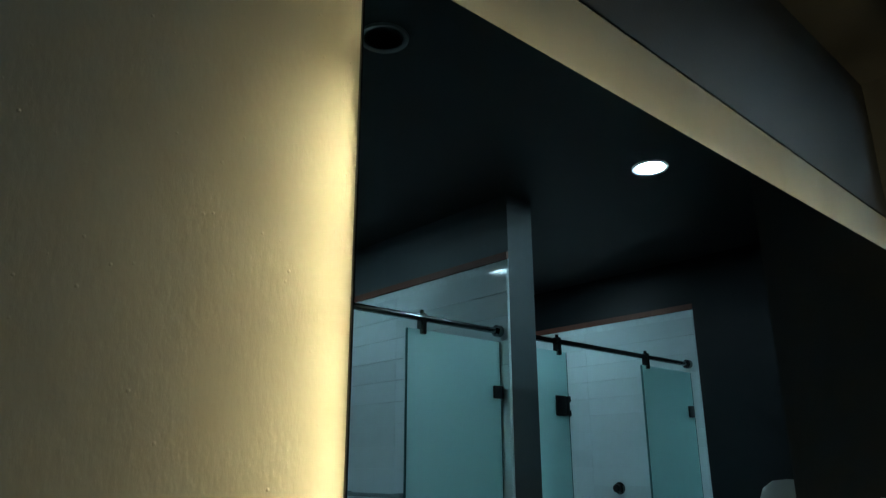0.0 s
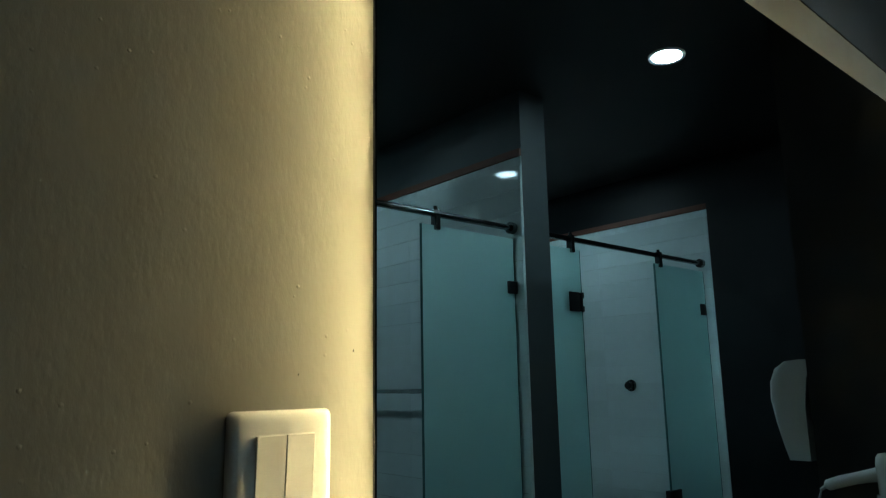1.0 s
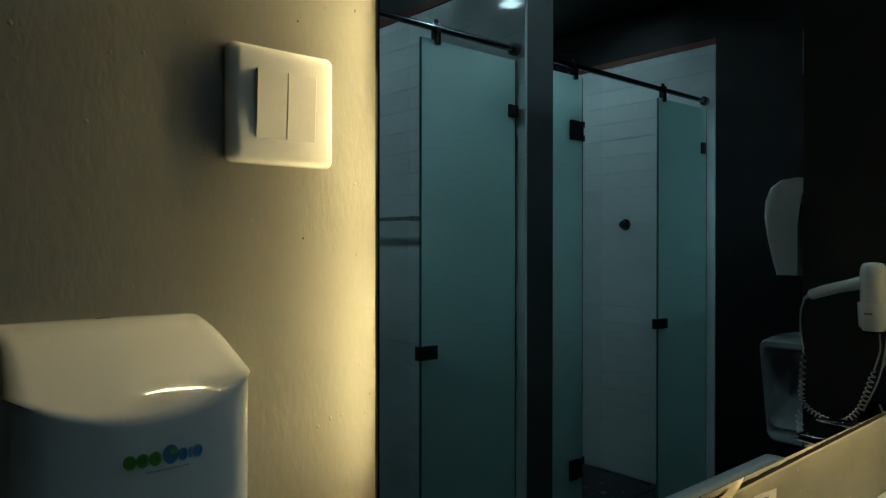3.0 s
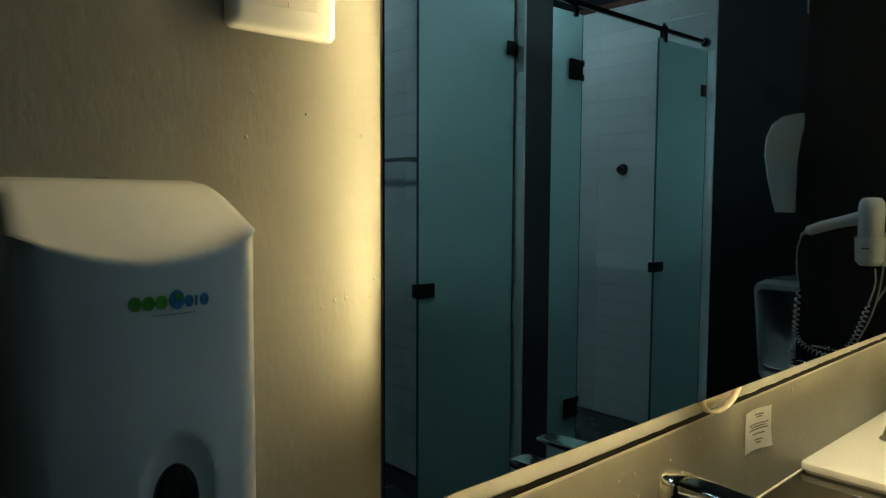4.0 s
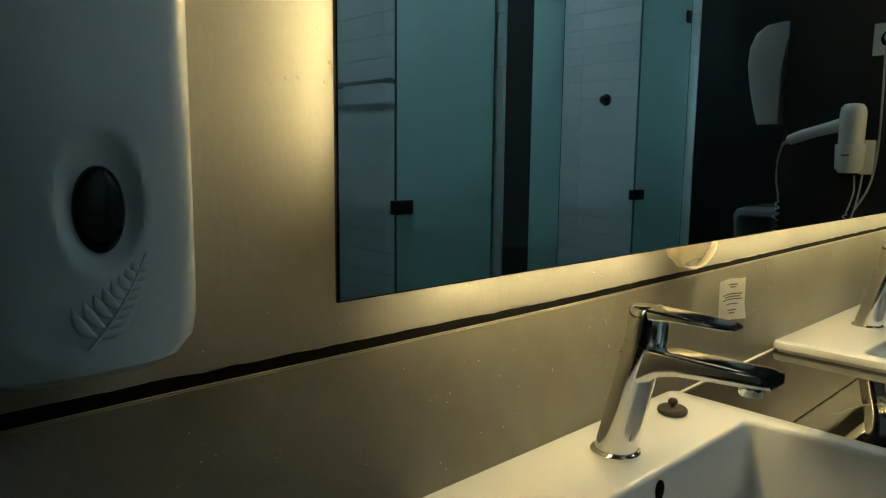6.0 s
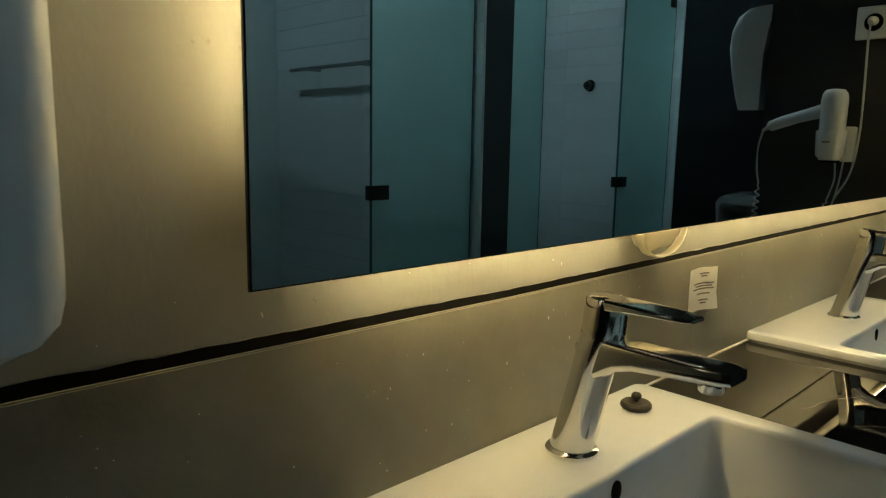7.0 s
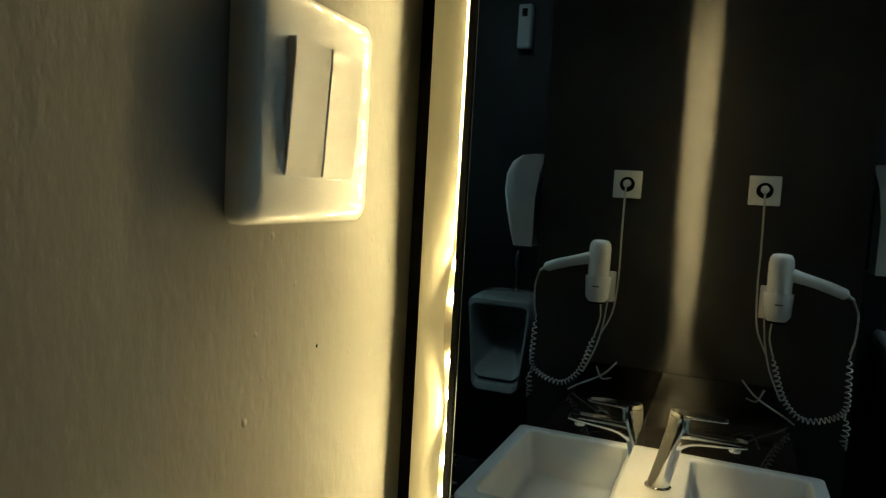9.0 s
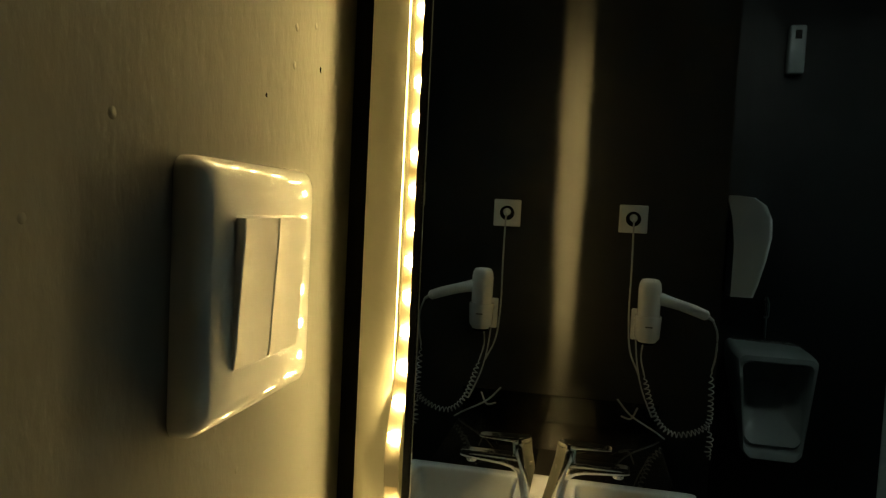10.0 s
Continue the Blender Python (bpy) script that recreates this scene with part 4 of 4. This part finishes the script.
rail(0.2, 2.028, (1.622, 0.6))
rail(2.222, 3.515, (2.405, 3.105))
bar = thing("towel_bar", (2.05, -2.4, 1.5), "steel towel bar on the tiled shower wall", "towel bar")
part("bar_tube", tube(nb(), [(1.972, -2.655, 1.489), (1.972, -2.03, 1.489)], 0.009, seg=14), BARGREY, bar, smooth=50)
for y in (-2.50, -2.08):
    part("bracket", tube(nb(), [(2.038, y, 1.489), (1.972, y, 1.489)], 0.011, seg=12), BARGREY, bar, smooth=50)
hook = thing("wall_mixer", (XF, -1.985, 1.49), "dark round shower control on the white tiles", "mixer")
part("escutcheon", lathe(nb(), [(0.034, 0.006), (0.034, 0.012), (0.028, 0.018)], (XF, -1.985, 1.49), axis="x", seg=24), STEEL, hook, smooth=40)
part("knob", lathe(nb(), [(0.020, 0.016), (0.022, 0.045), (0.016, 0.052)], (XF, -1.985, 1.49), axis="x", seg=20), BLACKMETAL, hook, smooth=40)
solid("stall_curb", bx(X0, 2.05, GY - 0.05, GY + 0.05, -0.003, 0.085, bevel=0.004), DARKGREY, "dark stone curb under the shower screen", "curb", kind="structure")
solid("stall_curb", bx(2.205, XF, GY - 0.05, GY + 0.05, -0.003, 0.085, bevel=0.004), DARKGREY, "dark stone curb under the shower screen", "curb", kind="structure")

# ---- tiles ----
TW, TH, GAP = 0.733, 0.0988, 0.0006
me = finish(box(nb(), -0.006, 0.0, -TW / 2, TW / 2, 0, TH - GAP, bevel=0.0004, seg=1), TILE, 0)
rnd = random.Random(9)
for px, wall in ((2.046, wall_partition), (XF + 0.002, wall_end_stall)):
    for j in range(24):
        z = 0.01 + j * (TH + 0.0008)
        if z + TH > TILETOP + 0.002:
            break
        for i in range(2):
            y = YS - 0.002 - TW / 2 - i * (TW + GAP)
            if y - TW / 2 < YB - 0.35:
                continue
            t = new("tile", me)
            t.location = (px - 0.0005, y, z)
            t.rotation_euler = (0, radians(rnd.gauss(0, 0.05)), radians(rnd.gauss(0, 0.05)))
            t.parent = wall
fm = finish(box(nb(), -0.296, 0.296, -0.296, 0.296, -0.012, 0.0, bevel=0.002, seg=1), FLOOR, 0)
for i in range(9):
    for j in range(5):
        t = new("floor_tile", fm)
        t.location = (X0 + 0.3 + i * 0.6, -0.25 - j * 0.6, 0.0)
        t.parent = floor
